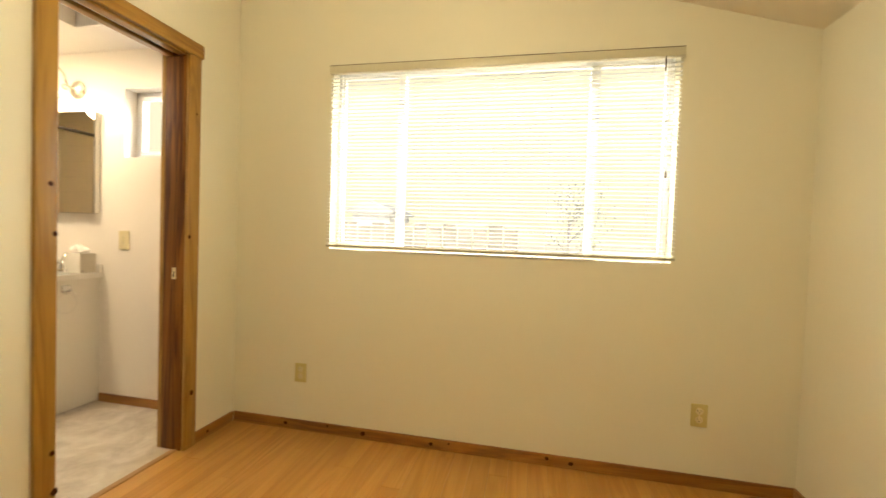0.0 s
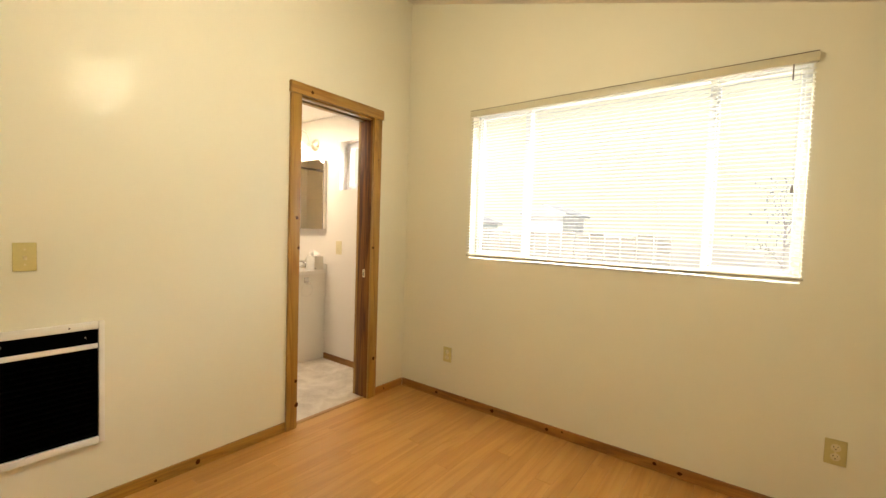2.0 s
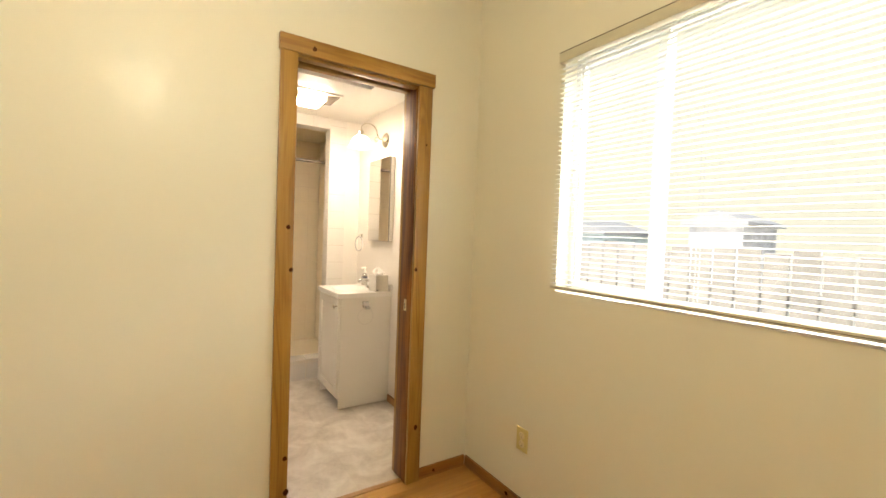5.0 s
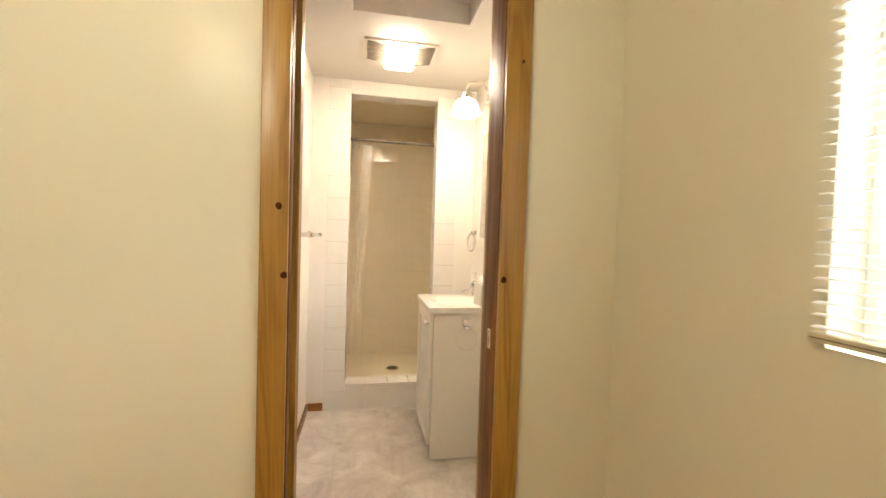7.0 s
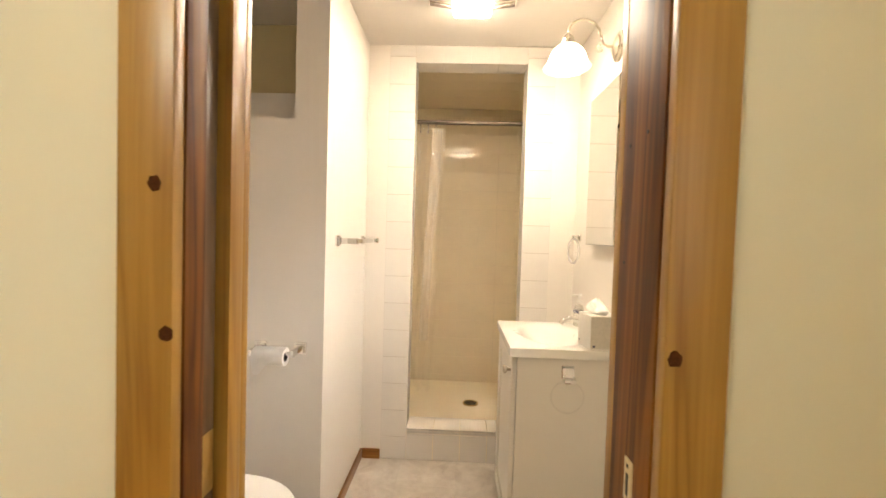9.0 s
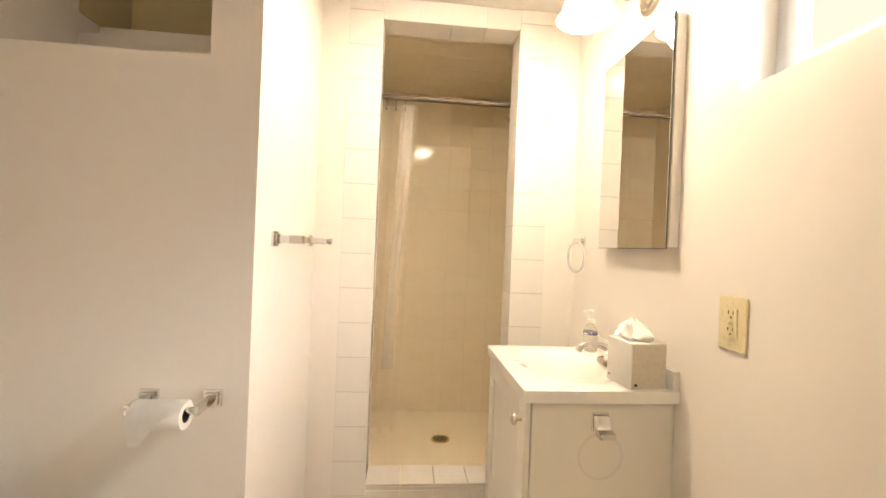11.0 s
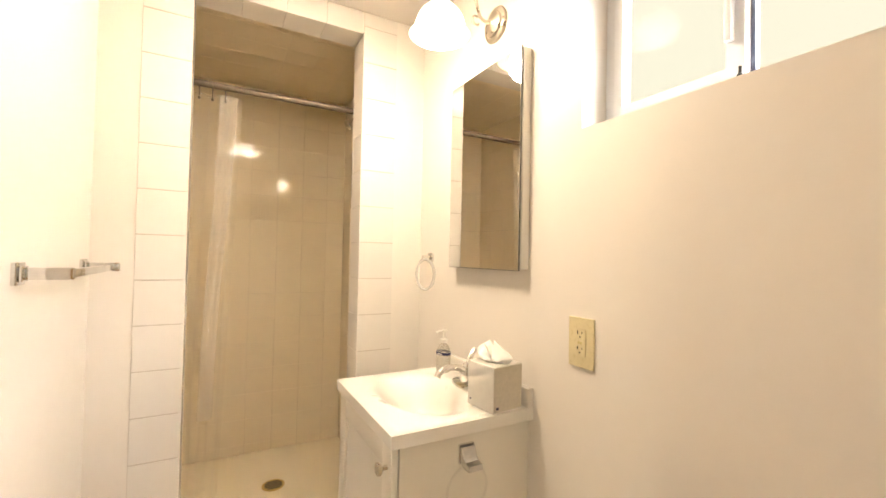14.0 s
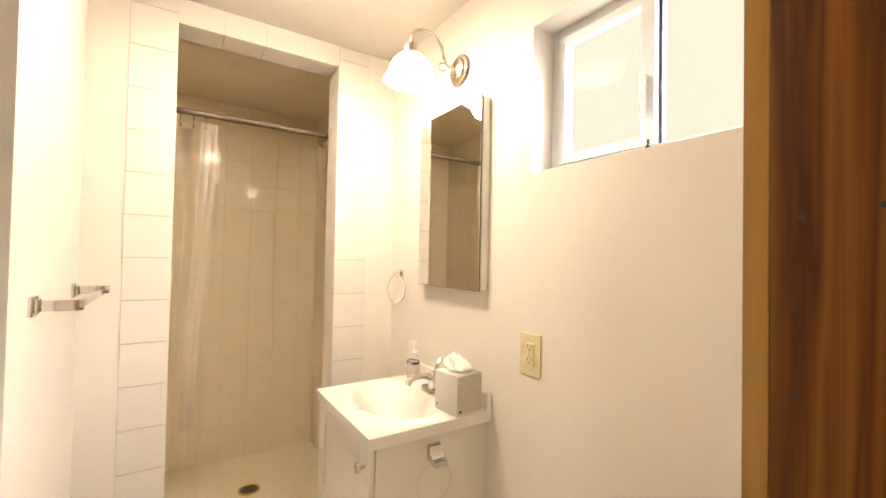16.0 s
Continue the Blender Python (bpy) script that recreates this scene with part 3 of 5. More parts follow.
# ---- wide window with its blind ----
win = thing("window_1", (1.52, 0.09, WZ0), "wide three-part white window, bright overcast daylight behind", "window", kind="structure")
F0, F1 = 0.075, 0.125
fr = 0.022
for b in ((WX0, WX0 + fr, F0, F1, WZ0, WZ1), (WX1 - fr, WX1, F0, F1, WZ0, WZ1), (WX0 + fr, WX1 - fr, F0, F1, WZ0, WZ0 + fr), (WX0 + fr, WX1 - fr, F0, F1, WZ1 - fr, WZ1)):
    part("window_frame", boxes(b, bevel=0.004), white_vinyl_frame, win)
M1, M2 = 1.012, 2.044
for x in (M1, M2):
    part("mullion", boxes((x - 0.016, x + 0.016, F0 - 0.01, F1 - 0.005, WZ0 + fr, WZ1 - fr), bevel=0.004), white_vinyl_frame, win)
for x0, x1 in ((WX0 + fr, M1 - 0.016), (M2 + 0.016, WX1 - fr)):
    part("sash", boxes((x0, x0 + 0.014, F0 + 0.008, F1 - 0.012, WZ0 + fr, WZ1 - fr), (x1 - 0.014, x1, F0 + 0.008, F1 - 0.012, WZ0 + fr, WZ1 - fr),
                       (x0 + 0.014, x1 - 0.014, F0 + 0.008, F1 - 0.012, WZ0 + fr, WZ0 + fr + 0.022), (x0 + 0.014, x1 - 0.014, F0 + 0.008, F1 - 0.012, WZ1 - fr - 0.012, WZ1 - fr)), white_vinyl_frame, win)
for x0, x1 in ((WX0 + fr, M1 - 0.016), (M1 + 0.016, M2 - 0.016), (M2 + 0.016, WX1 - fr)):
    p = part("pane", boxes((x0, x1, 0.100, 0.104, WZ0 + fr, WZ1 - fr)), pane_glass, win)
    p.visible_shadow = False
part("window_sill", boxes((WX0 + 0.36, WX1 - 0.36, -0.006, 0.074, WZ0 - 0.006, WZ0 + 0.004), bevel=0.002), white_enamel, win)

blind = thing("window_blind", (1.52, -0.02, 2.05), "lowered white mini blind with open slats and cream rails", "blind")
LX0, LX1 = 0.606, 2.436
part("head_rail", boxes((LX0, LX1, -0.032, -0.004, 2.052, 2.094), bevel=0.003), rail_cream, blind, "cream metal head rail")
# the shadow line on top of the head rail, put in as a dark strip
part("rail_lip", boxes((LX0 + 0.001, LX1 - 0.001, -0.033, -0.004, 2.0942, 2.0965)), plain("rail_shadow_strip", (0.16, 0.13, 0.08), 0.6), blind, "shadow line along the head rail, put in as a dark strip")
part("rail_groove", boxes((LX0 + 0.004, LX1 - 0.004, -0.0306, -0.029, 1.0805, 1.0828)), plain("rail_groove_strip", (0.2, 0.17, 0.1), 0.6), blind)
part("bottom_rail", boxes((LX0, LX1, -0.030, -0.008, 1.074, 1.090), bevel=0.004), rail_cream, blind, "cream bottom rail")
n_slat = 46
bm = bmesh.new()
for k in range(7):
    u = -0.012 + 0.024 * k / 6
    bm.verts.new((LX0 + 0.006, u, 0.0022 * (1 - (u / 0.012) ** 2)))
bm.verts.ensure_lookup_table()
left = bm.verts[:]
right = [bm.verts.new((LX1 - 0.006, v.co.y, v.co.z)) for v in left]
for k in range(6):
    bm.faces.new((left[k], left[k + 1], right[k + 1], right[k]))
low = [bm.verts.new(v.co - Vector((0, 0, 0.0005))) for v in left + right]
for k in range(6):
    bm.faces.new((low[k], low[7 + k], low[8 + k], low[k + 1]))
slat_mesh = mesh_of("slat", bm, slat_white)
for i in range(n_slat):
    ob = new("slat", slat_mesh)
    ob.parent = blind
    ob.matrix_basis = Matrix.Translation(Vector((0, -0.019, 1.100 + i * (2.046 - 1.100) / n_slat)) - Vector(blind.location)) @ pose(0, 0, 0, 3 + random.uniform(-1.0, 1.0), random.uniform(-0.04, 0.04), 0)
for x in (0.74, 1.21, 1.83, 2.30):
    bm = bmesh.new()
    for y in (-0.0315, -0.0065):
        rod(bm, (x, y, 1.085), (x, y, 2.055), 0.0006, 6)
    part("ladder_cord", bm, cord_white, blind)
bm = bmesh.new()
rod(bm, (2.375, -0.036, 2.05), (2.372, -0.036, 1.50), 0.0012, 6)
part("lift_cord", bm, cord_white, blind)
bm = bmesh.new()
lathe(bm, [(0.002, 0.02), (0.006, 0.0), (0.007, -0.012), (0.003, -0.018)], pose(2.372, -0.036, 1.49), 12)
part("cord_tassel", bm, plain("grey_tassel", (0.25, 0.24, 0.22), 0.5), blind)
bm = bmesh.new()
rod(bm, (2.35, -0.036, 2.05), (2.35, -0.036, 1.98), 0.003, 8)
part("tilt_hook", bm, steel, blind)

# ---- high bathroom window ----
bwin = thing("window_2", (-0.55, 0.1, BZ0), "small high sliding window with white frame, daylight behind", "window", kind="structure")
G0, G1 = 0.085, 0.145
for b in ((BX0, BX0 + 0.03, G0, G1, BZ0, BZ1), (BX1 - 0.03, BX1, G0, G1, BZ0, BZ1), (BX0 + 0.03, BX1 - 0.03, G0, G1, BZ0, BZ0 + 0.03), (BX0 + 0.03, BX1 - 0.03, G0, G1, BZ1 - 0.03, BZ1)):
    part("window_frame", boxes(b, bevel=0.004), white_vinyl_frame, bwin)
sx0, sx1 = BX0 + 0.03, -0.515
sash = part("sash", boxes((sx0, sx0 + 0.025, G0 - 0.006, G0 + 0.02, BZ0 + 0.03, BZ1 - 0.03), (sx1 - 0.035, sx1, G0 - 0.006, G0 + 0.02, BZ0 + 0.03, BZ1 - 0.03),
                    (sx0 + 0.025, sx1 - 0.035, G0 - 0.006, G0 + 0.02, BZ0 + 0.03, BZ0 + 0.055), (sx0 + 0.025, sx1 - 0.035, G0 - 0.006, G0 + 0.02, BZ1 - 0.055, BZ1 - 0.03)), white_vinyl_frame, bwin)
part("pull", boxes((sx1 - 0.032, sx1 - 0.018, G0 - 0.022, G0 - 0.006, 1.70, 1.80), bevel=0.002), white_vinyl_frame, bwin)
part("track", boxes((sx1, sx1 + 0.008, G0 + 0.015, G0 + 0.03, BZ0 + 0.03, BZ1 - 0.03), (sx1 + 0.008, BX1 - 0.03, G0 + 0.03, G0 + 0.034, BZ0 + 0.03, BZ0 + 0.036)), dark_alu, bwin, "dark blue-grey metal track edge")
bm = bmesh.new()
lathe(bm, [(0.006, 0), (0.006, 0.008), (0.003, 0.012), (0.003, 0.024)], pose(-0.495, 0.02, BZ0 + 0.0005), 12)
part("stop_screw", bm, black_slot, bwin, "small dark screw on the sill")
for x0, x1, y in ((sx0 + 0.02, sx1 - 0.03, G0 + 0.006), (sx1 + 0.004, BX1 - 0.03, G0 + 0.042)):
    p = part("pane", boxes((x0, x1, y, y + 0.004, BZ0 + 0.03, BZ1 - 0.03)), pane_glass, bwin)
    p.visible_shadow = False


# ---- electrical fittings and heater ----
def shifted(bm, m):
    bmesh.ops.transform(bm, matrix=m, verts=bm.verts[:])
    return bm


ON_NORTH = lambda x, z: pose(x, 0, z)
ON_WEST = lambda y, z: pose(0, y, z, 0, 0, 90)


def plate(w, h):
    """A cover plate on the plane y = 0, facing -y, with rounded rim."""
    bm = bmesh.new()
    return box(bm, -w / 2, w / 2, -0.006, 0.0, -h / 2, h / 2, 0.0025, 3)


def screw_head(bm, x, z, y=-0.0065):
    return rod(bm, (x, y + 0.001, z), (x, y - 0.0006, z), 0.003, 10)


def receptacle(parent, m, z, deep=0.0072):
    bm = boxes((-0.0022 - 0.0065, -0.0065 + 0.0002, -deep - 0.0004, -deep + 0.0005, z + 0.001, z + 0.009), (0.0055, 0.0073, -deep - 0.0004, -deep + 0.0005, z + 0.002, z + 0.008))
    rod(bm, (0, -deep - 0.0004, z - 0.006), (0, -deep + 0.0006, z - 0.006), 0.0024, 10)
    part("socket_slots", shifted(bm, m), black_slot, parent)


def duplex_outlet(m, label):
    o = thing("wall_outlet", m.translation, label, "outlet", "ivory outlets")
    part("cover_plate", shifted(plate(0.074, 0.112), m), ivory, o)
    for z in (0.0205, -0.0205):
        bm = bmesh.new()
        lathe(bm, [(0.0172, 0.0), (0.0172, 0.0068), (0.016, 0.0074)], pose(0, 0, z, 90, 0, 0), 24)
        part("receptacle", shifted(bm, m), ivory_light, o)
        receptacle(o, m, z)
    bm = bmesh.new()
    part("screw", shifted(screw_head(bm, 0, 0), m), ivory_light, o)
    return o


duplex_outlet(ON_NORTH(0.455, 0.323), "ivory duplex wall outlet low on the cream wall")
duplex_outlet(ON_NORTH(2.584, 0.333), "ivory duplex wall outlet low beside the corner")
m = ON_NORTH(-0.834, 1.0595)
gfci = thing("gfci_outlet", m.translation, "ivory rectangular safety outlet on the bathroom wall", "outlet")
part("cover_plate", shifted(plate(0.079, 0.123), m), ivory_light, gfci)
part("receptacle", shifted(boxes((-0.0165, 0.0165, -0.0085, 0.0, -0.034, 0.034), bevel=0.0015), m), ivory_light, gfci)
for z in (0.020, -0.018):
    receptacle(gfci, m, z, 0.0086)
part("test_button", shifted(boxes((-0.006, -0.001, -0.0096, -0.008, -0.003, 0.003), (0.001, 0.006, -0.0096, -0.008, -0.003, 0.003), bevel=0.0005), m), ivory, gfci)
for z in (0.048, -0.048):
    bm = bmesh.new()
    part("screw", shifted(screw_head(bm, 0, z), m), ivory_light, gfci)

m = ON_WEST(-2.186, 1.095)
switch = thing("light_switch", m.translation, "ivory toggle light switch above the heater", "switch")
part("cover_plate", shifted(plate(0.068, 0.112), m), ivory, switch)
part("toggle", shifted(shifted(boxes((-0.005, 0.005, -0.017, 0.0, -0.006, 0.006), bevel=0.0015), pose(0, -0.004, 0, 22, 0, 0)), m), ivory_light, switch)
for z in (0.03, -0.03):
    bm = bmesh.new()
    part("screw", shifted(screw_head(bm, 0, z), m), ivory_light, switch)

HY, HW = -1.944, 0.46
heater = thing("wall_heater", (0, HY - HW / 2, 0.27), "white-framed black wall heater set into the wall", "heater")
y0, y1 = HY - HW, HY
for b in ((0.0, 0.022, y1 - 0.021, y1, 0.279, 0.812), (0.0, 0.022, y0, y0 + 0.021, 0.279, 0.812), (0.0, 0.022, y0 + 0.021, y1 - 0.021, 0.780, 0.812),
          (0.0, 0.022, y0 + 0.021, y1 - 0.021, 0.279, 0.306), (0.0, 0.018, y0 + 0.021, y1 - 0.021, 0.696, 0.717)):
    part("frame", boxes(b, bevel=0.004), white_enamel, heater)
part("control_panel", boxes((0.001, 0.012, y0 + 0.021, y1 - 0.021, 0.717, 0.780), bevel=0.002), black_glass, heater)
part("grille_backing", boxes((0.001, 0.006, y0 + 0.021, y1 - 0.021, 0.306, 0.696)), black_glass, heater)
for i in range(16):
    z = 0.320 + i * 0.0235
    part("louvre", shifted(boxes((-0.006, 0.006, y0 + 0.028, y1 - 0.028, -0.0015, 0.0015)), pose(0.011, 0, z, 0, 35, 0)), black_glass, heater)
part("indicator", boxes((0.012, 0.0128, y1 - 0.066, y1 - 0.061, 0.744, 0.749)), white_enamel, heater)
part("badge", boxes((0.012, 0.0126, y1 - 0.36, y1 - 0.31, 0.748, 0.760)), steel, heater, "small silver badge bar")
part("screw", boxes((0.0215, 0.0228, y1 - 0.12, y1 - 0.114, 0.793, 0.799)), steel, heater)

# ceiling lamp of the room
cz = ceiling_z(1.35)
pend = thing("ceiling_lamp", (1.35, -1.58, cz), "warm lit bulb on a short stem under the sloping ceiling", "lamp")
bm = bmesh.new()
part("canopy", lathe(bm, [(0.06, 0.03), (0.06, -0.01), (0.05, -0.03), (0.012, -0.036)], pose(1.35, -1.58, cz), 32), white_enamel, pend)
bm = bmesh.new()
part("stem", rod(bm, (1.35, -1.58, cz - 0.03), (1.35, -1.58, 2.31), 0.008), nickel, pend)
bm = bmesh.new()
part("socket", lathe(bm, [(0.012, 2.35), (0.022, 2.33), (0.022, 2.285), (0.016, 2.28)], pose(1.35, -1.58, 0), 20), nickel, pend)
bm = bmesh.new()
part("bulb", lathe(bm, [(0.013, 2.285), (0.015, 2.27), (0.028, 2.24), (0.03, 2.225), (0.024, 2.205), (0.008, 2.196)], pose(1.35, -1.58, 0), 20), bulb_glow, pend)

# ---- bathroom: ceiling vent with light ----
VX0, VX1, VY0, VY1 = -1.375, -1.105, -0.808, -0.402
LY0, LY1 = -0.685, -0.525
vent = thing("vent_light", (-1.24, -0.605, CEIL), "white ceiling vent fan with a lit frosted lens between grilles", "vent light")
bm = bmesh.new()
rim = 0.016
for b in ((VX0, VX0 + rim, VY0, VY1), (VX1 - rim, VX1, VY0, VY1), (VX0 + rim, VX1 - rim, VY0, VY0 + rim), (VX0 + rim, VX1 - rim, VY1 - rim, VY1)):
    box(bm, *b, CEIL - 0.014, CEIL, 0.003)
part("frame", bm, white_enamel, vent)
part("backing", boxes((VX0 + rim, VX1 - rim, VY0 + rim, VY1 - rim, CEIL - 0.003, CEIL - 0.0005)), plain("vent_shadow_box", (0.3, 0.26, 0.2), 0.7), vent)
vent_grey = plain("beige_vent_slat", (0.16, 0.13, 0.10), 0.6)
for ya, yb in ((VY0 + rim, LY0), (LY1, VY1 - rim)):
    for i in range(9):
        x = VX0 + rim + 0.012 + i * (VX1 - VX0 - 2 * rim - 0.024) / 8
        za, zb = (CEIL - 0.010, CEIL - 0.026) if yb == LY0 else (CEIL - 0.026, CEIL - 0.010)
        bm = bmesh.new()
        prism(bm, [(ya, za), (yb, zb), (yb, zb - 0.007), (ya, za - 0.007)], 0, x - 0.0045, x + 0.0045)
        part("slat", bm, vent_grey, vent)
bm = bmesh.new()
a = bmesh.new()
bmesh.ops.create_cube(a, size=1.0)
bmesh.ops.bevel(a, geom=a.edges[:], offset=0.16, segments=5, profile=0.6, affect="EDGES")
merge(bm, a, Matrix.Translation((-1.24, (LY0 + LY1) / 2, CEIL - 0.032)) @ Matrix.Diagonal((VX1 - VX0 - 0.004, LY1 - LY0 + 0.01, 0.064, 1)))
part("lens", bm, lens_glow, vent, "lit frosted plastic lens")

# ---- wall lamp over the mirror ----
SCX, SCY = -1.232, -0.208
sconce = thing("wall_sconce", (-1.225, 0, 2.042), "brushed nickel gooseneck wall lamp with a lit white glass shade", "wall lamp")
bm = bmesh.new()
part("backplate", lathe(bm, [(0.058, 0.0), (0.060, 0.004), (0.056, 0.010), (0.044, 0.013), (0.040, 0.019), (0.016, 0.026), (0.009, 0.03)], pose(-1.222, 0, 2.042, 90, 0, 0), 40), nickel, sconce)
pts = [(-1.222, -0.02, 2.042), (-1.223, -0.05, 2.043), (-1.224, -0.066, 2.052), (-1.225, -0.074, 2.075), (-1.227, -0.084, 2.115)]
pts += [(-1.23, -0.147 + 0.061 * math.cos(radians(a)), 2.108 + 0.044 * math.sin(radians(a))) for a in range(15, 181, 15)]
pts += [(SCX, SCY, 2.09)]
bm = bmesh.new()
part("arm", tube(bm, pts, 0.0052, 12), nickel, sconce)
bm = bmesh.new()
part("scroll", tube(bm, arc((-1.224, -0.082, 2.036), 0.014, 60, 330, 16, (0, 1, 0)), 0.0042, 10), nickel, sconce)
bm = bmesh.new()
part("socket_cap", lathe(bm, [(0.008, 2.096), (0.013, 2.092), (0.022, 2.083), (0.025, 2.070), (0.025, 2.062), (0.031, 2.058), (0.033, 2.044), (0.031, 2.04)], pose(SCX, SCY, 0), 28), nickel, sconce)
m_shade, n, l, b = nodes_of("lit_opal_glass_shade")
tr, em, ad = n.new("ShaderNodeBsdfTranslucent"), n.new("ShaderNodeEmission"), n.new("ShaderNodeAddShader")
tr.inputs["Color"].default_value = (0.74, 0.69, 0.59, 1)
em.inputs["Color"].default_value, em.inputs["Strength"].default_value = (1.0, 0.93, 0.74, 1), 0.9
l.new(tr.outputs[0], ad.inputs[0])
l.new(em.outputs[0], ad.inputs[1])
l.new(ad.outputs[0], n["Material Output"].inputs["Surface"])
prof = [(0.030, 2.048), (0.045, 2.041), (0.060, 2.027), (0.070, 2.010), (0.076, 1.993), (0.080, 1.980), (0.087, 1.969), (0.095, 1.960), (0.097, 1.957)]
bm = bmesh.new()
shade = part("shade", lathe(bm, prof, pose(SCX, SCY, 0), 48, caps=False), m_shade, sconce)
bm = bmesh.new()
part("shade_rim", tube(bm, [(SCX + 0.097 * math.cos(i / 40 * 2 * math.pi), SCY + 0.097 * math.sin(i / 40 * 2 * math.pi), 1.957) for i in range(40)], 0.0014, 6, closed=True), nickel, shade)
bm = bmesh.new()
part("bulb", lathe(bm, [(0.012, 2.04), (0.014, 2.03), (0.025, 2.005), (0.027, 1.99), (0.02, 1.972), (0.006, 1.966)], pose(SCX, SCY, 0), 20), bulb_glow, sconce)

# ---- mirror cabinet ----
cab = thing("medicine_cabinet", (-1.242, 0, 1.23), "white wall cabinet with a frameless mirror door", "mirror cabinet")
part("body", boxes((-1.442, -1.040, -0.030, 0.0, 1.232, 1.886), bevel=0.003), white_enamel, cab)
mirror_door = part("mirror_backing", boxes((-1.4445, -1.0405, -0.037, -0.0325, 1.2275, 1.8895), bevel=0.001), plain("mirror_edge", (0.10, 0.09, 0.07), 0.4), cab)
part("mirror", boxes((-1.443, -1.042, -0.0385, -0.037, 1.229, 1.888)), mirror_glass, cab, "clear silvered mirror")

# ---- vanity ----
VX, VZ = (-1.495, -1.028), 0.807
vanity = thing("vanity_cabinet", (-1.262, -0.2, FLOOR), "small white vanity cabinet with a panelled door", "vanity")
part("side_panel", boxes((VX[1] - 0.016, VX[1], -0.400, 0.0, FLOOR + 0.007, VZ), bevel=0.0015), laminate_white, vanity)
part("side_panel", boxes((VX[0], VX[0] + 0.016, -0.400, 0.0, FLOOR, VZ), bevel=0.0015), laminate_white, vanity)
part("base", boxes((VX[0] + 0.016, VX[1] - 0.016, -0.398, -0.01, 0.09, 0.106)), laminate_white, vanity)
part("back_panel", boxes((VX[0] + 0.016, VX[1] - 0.016, -0.012, -0.002, FLOOR, VZ)), laminate_white, vanity)
part("toe_kick", boxes((VX[0] + 0.016, VX[1] - 0.016, -0.345, -0.33, FLOOR, 0.09)), laminate_white, vanity)
vdoor = bmesh.new()
dx0, dx1, dz0, dz1, ya, yb = VX[0] + 0.002, VX[1] - 0.003, 0.075, VZ - 0.008, -0.420, -0.403
rail = 0.062
for b in ((dx0, dx0 + rail, ya, yb, dz0, dz1), (dx1 - rail, dx1, ya, yb, dz0, dz1), (dx0 + rail, dx1 - rail, ya, yb, dz1 - rail, dz1), (dx0 + rail, dx1 - rail, ya, yb, dz0, dz0 + rail)):
    box(vdoor, *b, 0.002)
box(vdoor, dx0 + rail, dx1 - rail, ya + 0.008, yb, dz0 + rail, dz1 - rail)
vdoor = part("door", vdoor, laminate_white, vanity)
bm = bmesh.new()
part("knob", lathe(bm, [(0.006, 0.0), (0.006, 0.012), (0.012, 0.016), (0.0165, 0.021), (0.0155, 0.027), (0.008, 0.030)], pose(-1.058, ya, 0.746, 90, 0, 0), 24), nickel, vdoor, "brushed nickel knob")

TX0, TX1, TY0, TZ = -1.508, -1.009, -0.430, 0.844
top = thing("sink_unit", (-1.262, -0.2, VZ), "white moulded countertop with an integral sink basin", "sink")
bm = bmesh.new()
nx, ny = 44, 38
grid = []
for i in range(nx + 1):
    row = []
    for j in range(ny + 1):
        x, y = TX0 + (TX1 - TX0) * i / nx, TY0 + (0.0 - TY0) * j / ny
        u, v = (x + 1.262) / 0.19, (y + 0.225) / 0.135
        r = math.sqrt(u * u + v * v)
        s = max(0.0, min(1.0, (1.10 - r) / 0.8))
        edge = min(x - TX0, TX1 - x, y - TY0)
        row.append(bm.verts.new((x, y, TZ - 0.11 * s * s * (3 - 2 * s) - 0.004 * max(0.0, 1 - edge / 0.012) ** 2)))
    grid.append(row)
for i in range(nx):
    for j in range(ny):
        bm.faces.new((grid[i][j], grid[i + 1][j], grid[i + 1][j + 1], grid[i][j + 1]))
ring = [grid[i][0] for i in range(nx + 1)] + [grid[nx][j] for j in range(1, ny + 1)] + [grid[i][ny] for i in range(nx - 1, -1, -1)] + [grid[0][j] for j in range(ny - 1, 0, -1)]
foot = [bm.verts.new((v.co.x, v.co.y, VZ + 0.0005)) for v in ring]
for i in range(len(ring)):
    bm.faces.new((ring[i - 1], ring[i], foot[i], foot[i - 1]))
bmesh.ops.recalc_face_normals(bm, faces=bm.faces[:])
part("counter", bm, cultured_marble, top)
part("backsplash", boxes((TX0, TX1, -0.020, -0.001, TZ - 0.004, 0.896), bevel=0.004), cultured_marble, top)
bm = bmesh.new()
part("drain", lathe(bm, [(0.022, TZ - 0.1135), (0.022, TZ - 0.108), (0.018, TZ - 0.1065), (0.006, TZ - 0.108)], pose(-1.262, -0.225, 0), 24), chrome, top, "chrome basin drain")

faucet = thing("faucet", (-1.25, -0.075, TZ), "chrome single-lever basin faucet", "faucet")
bm = bmesh.new()
a = bmesh.new()
bmesh.ops.create_uvsphere(a, u_segments=24, v_segments=12, radius=1.0)
bmesh.ops.delete(a, geom=[v for v in a.verts if v.co.z < -0.01], context="VERTS")
bmesh.ops.contextual_create(a, geom=[e for e in a.edges if e.is_boundary])
merge(bm, a, Matrix.Translation((-1.25, -0.075, TZ - 0.002)) @ Matrix.Diagonal((0.082, 0.028, 0.026, 1)))
part("base_plate", bm, chrome, faucet)
bm = bmesh.new()
lathe(bm, [(0.024, 0.0), (0.022, 0.03), (0.020, 0.055), (0.014, 0.064)], pose(-1.25, -0.072, TZ + 0.01), 24)
part("column", bm, chrome, faucet)
bm = bmesh.new()
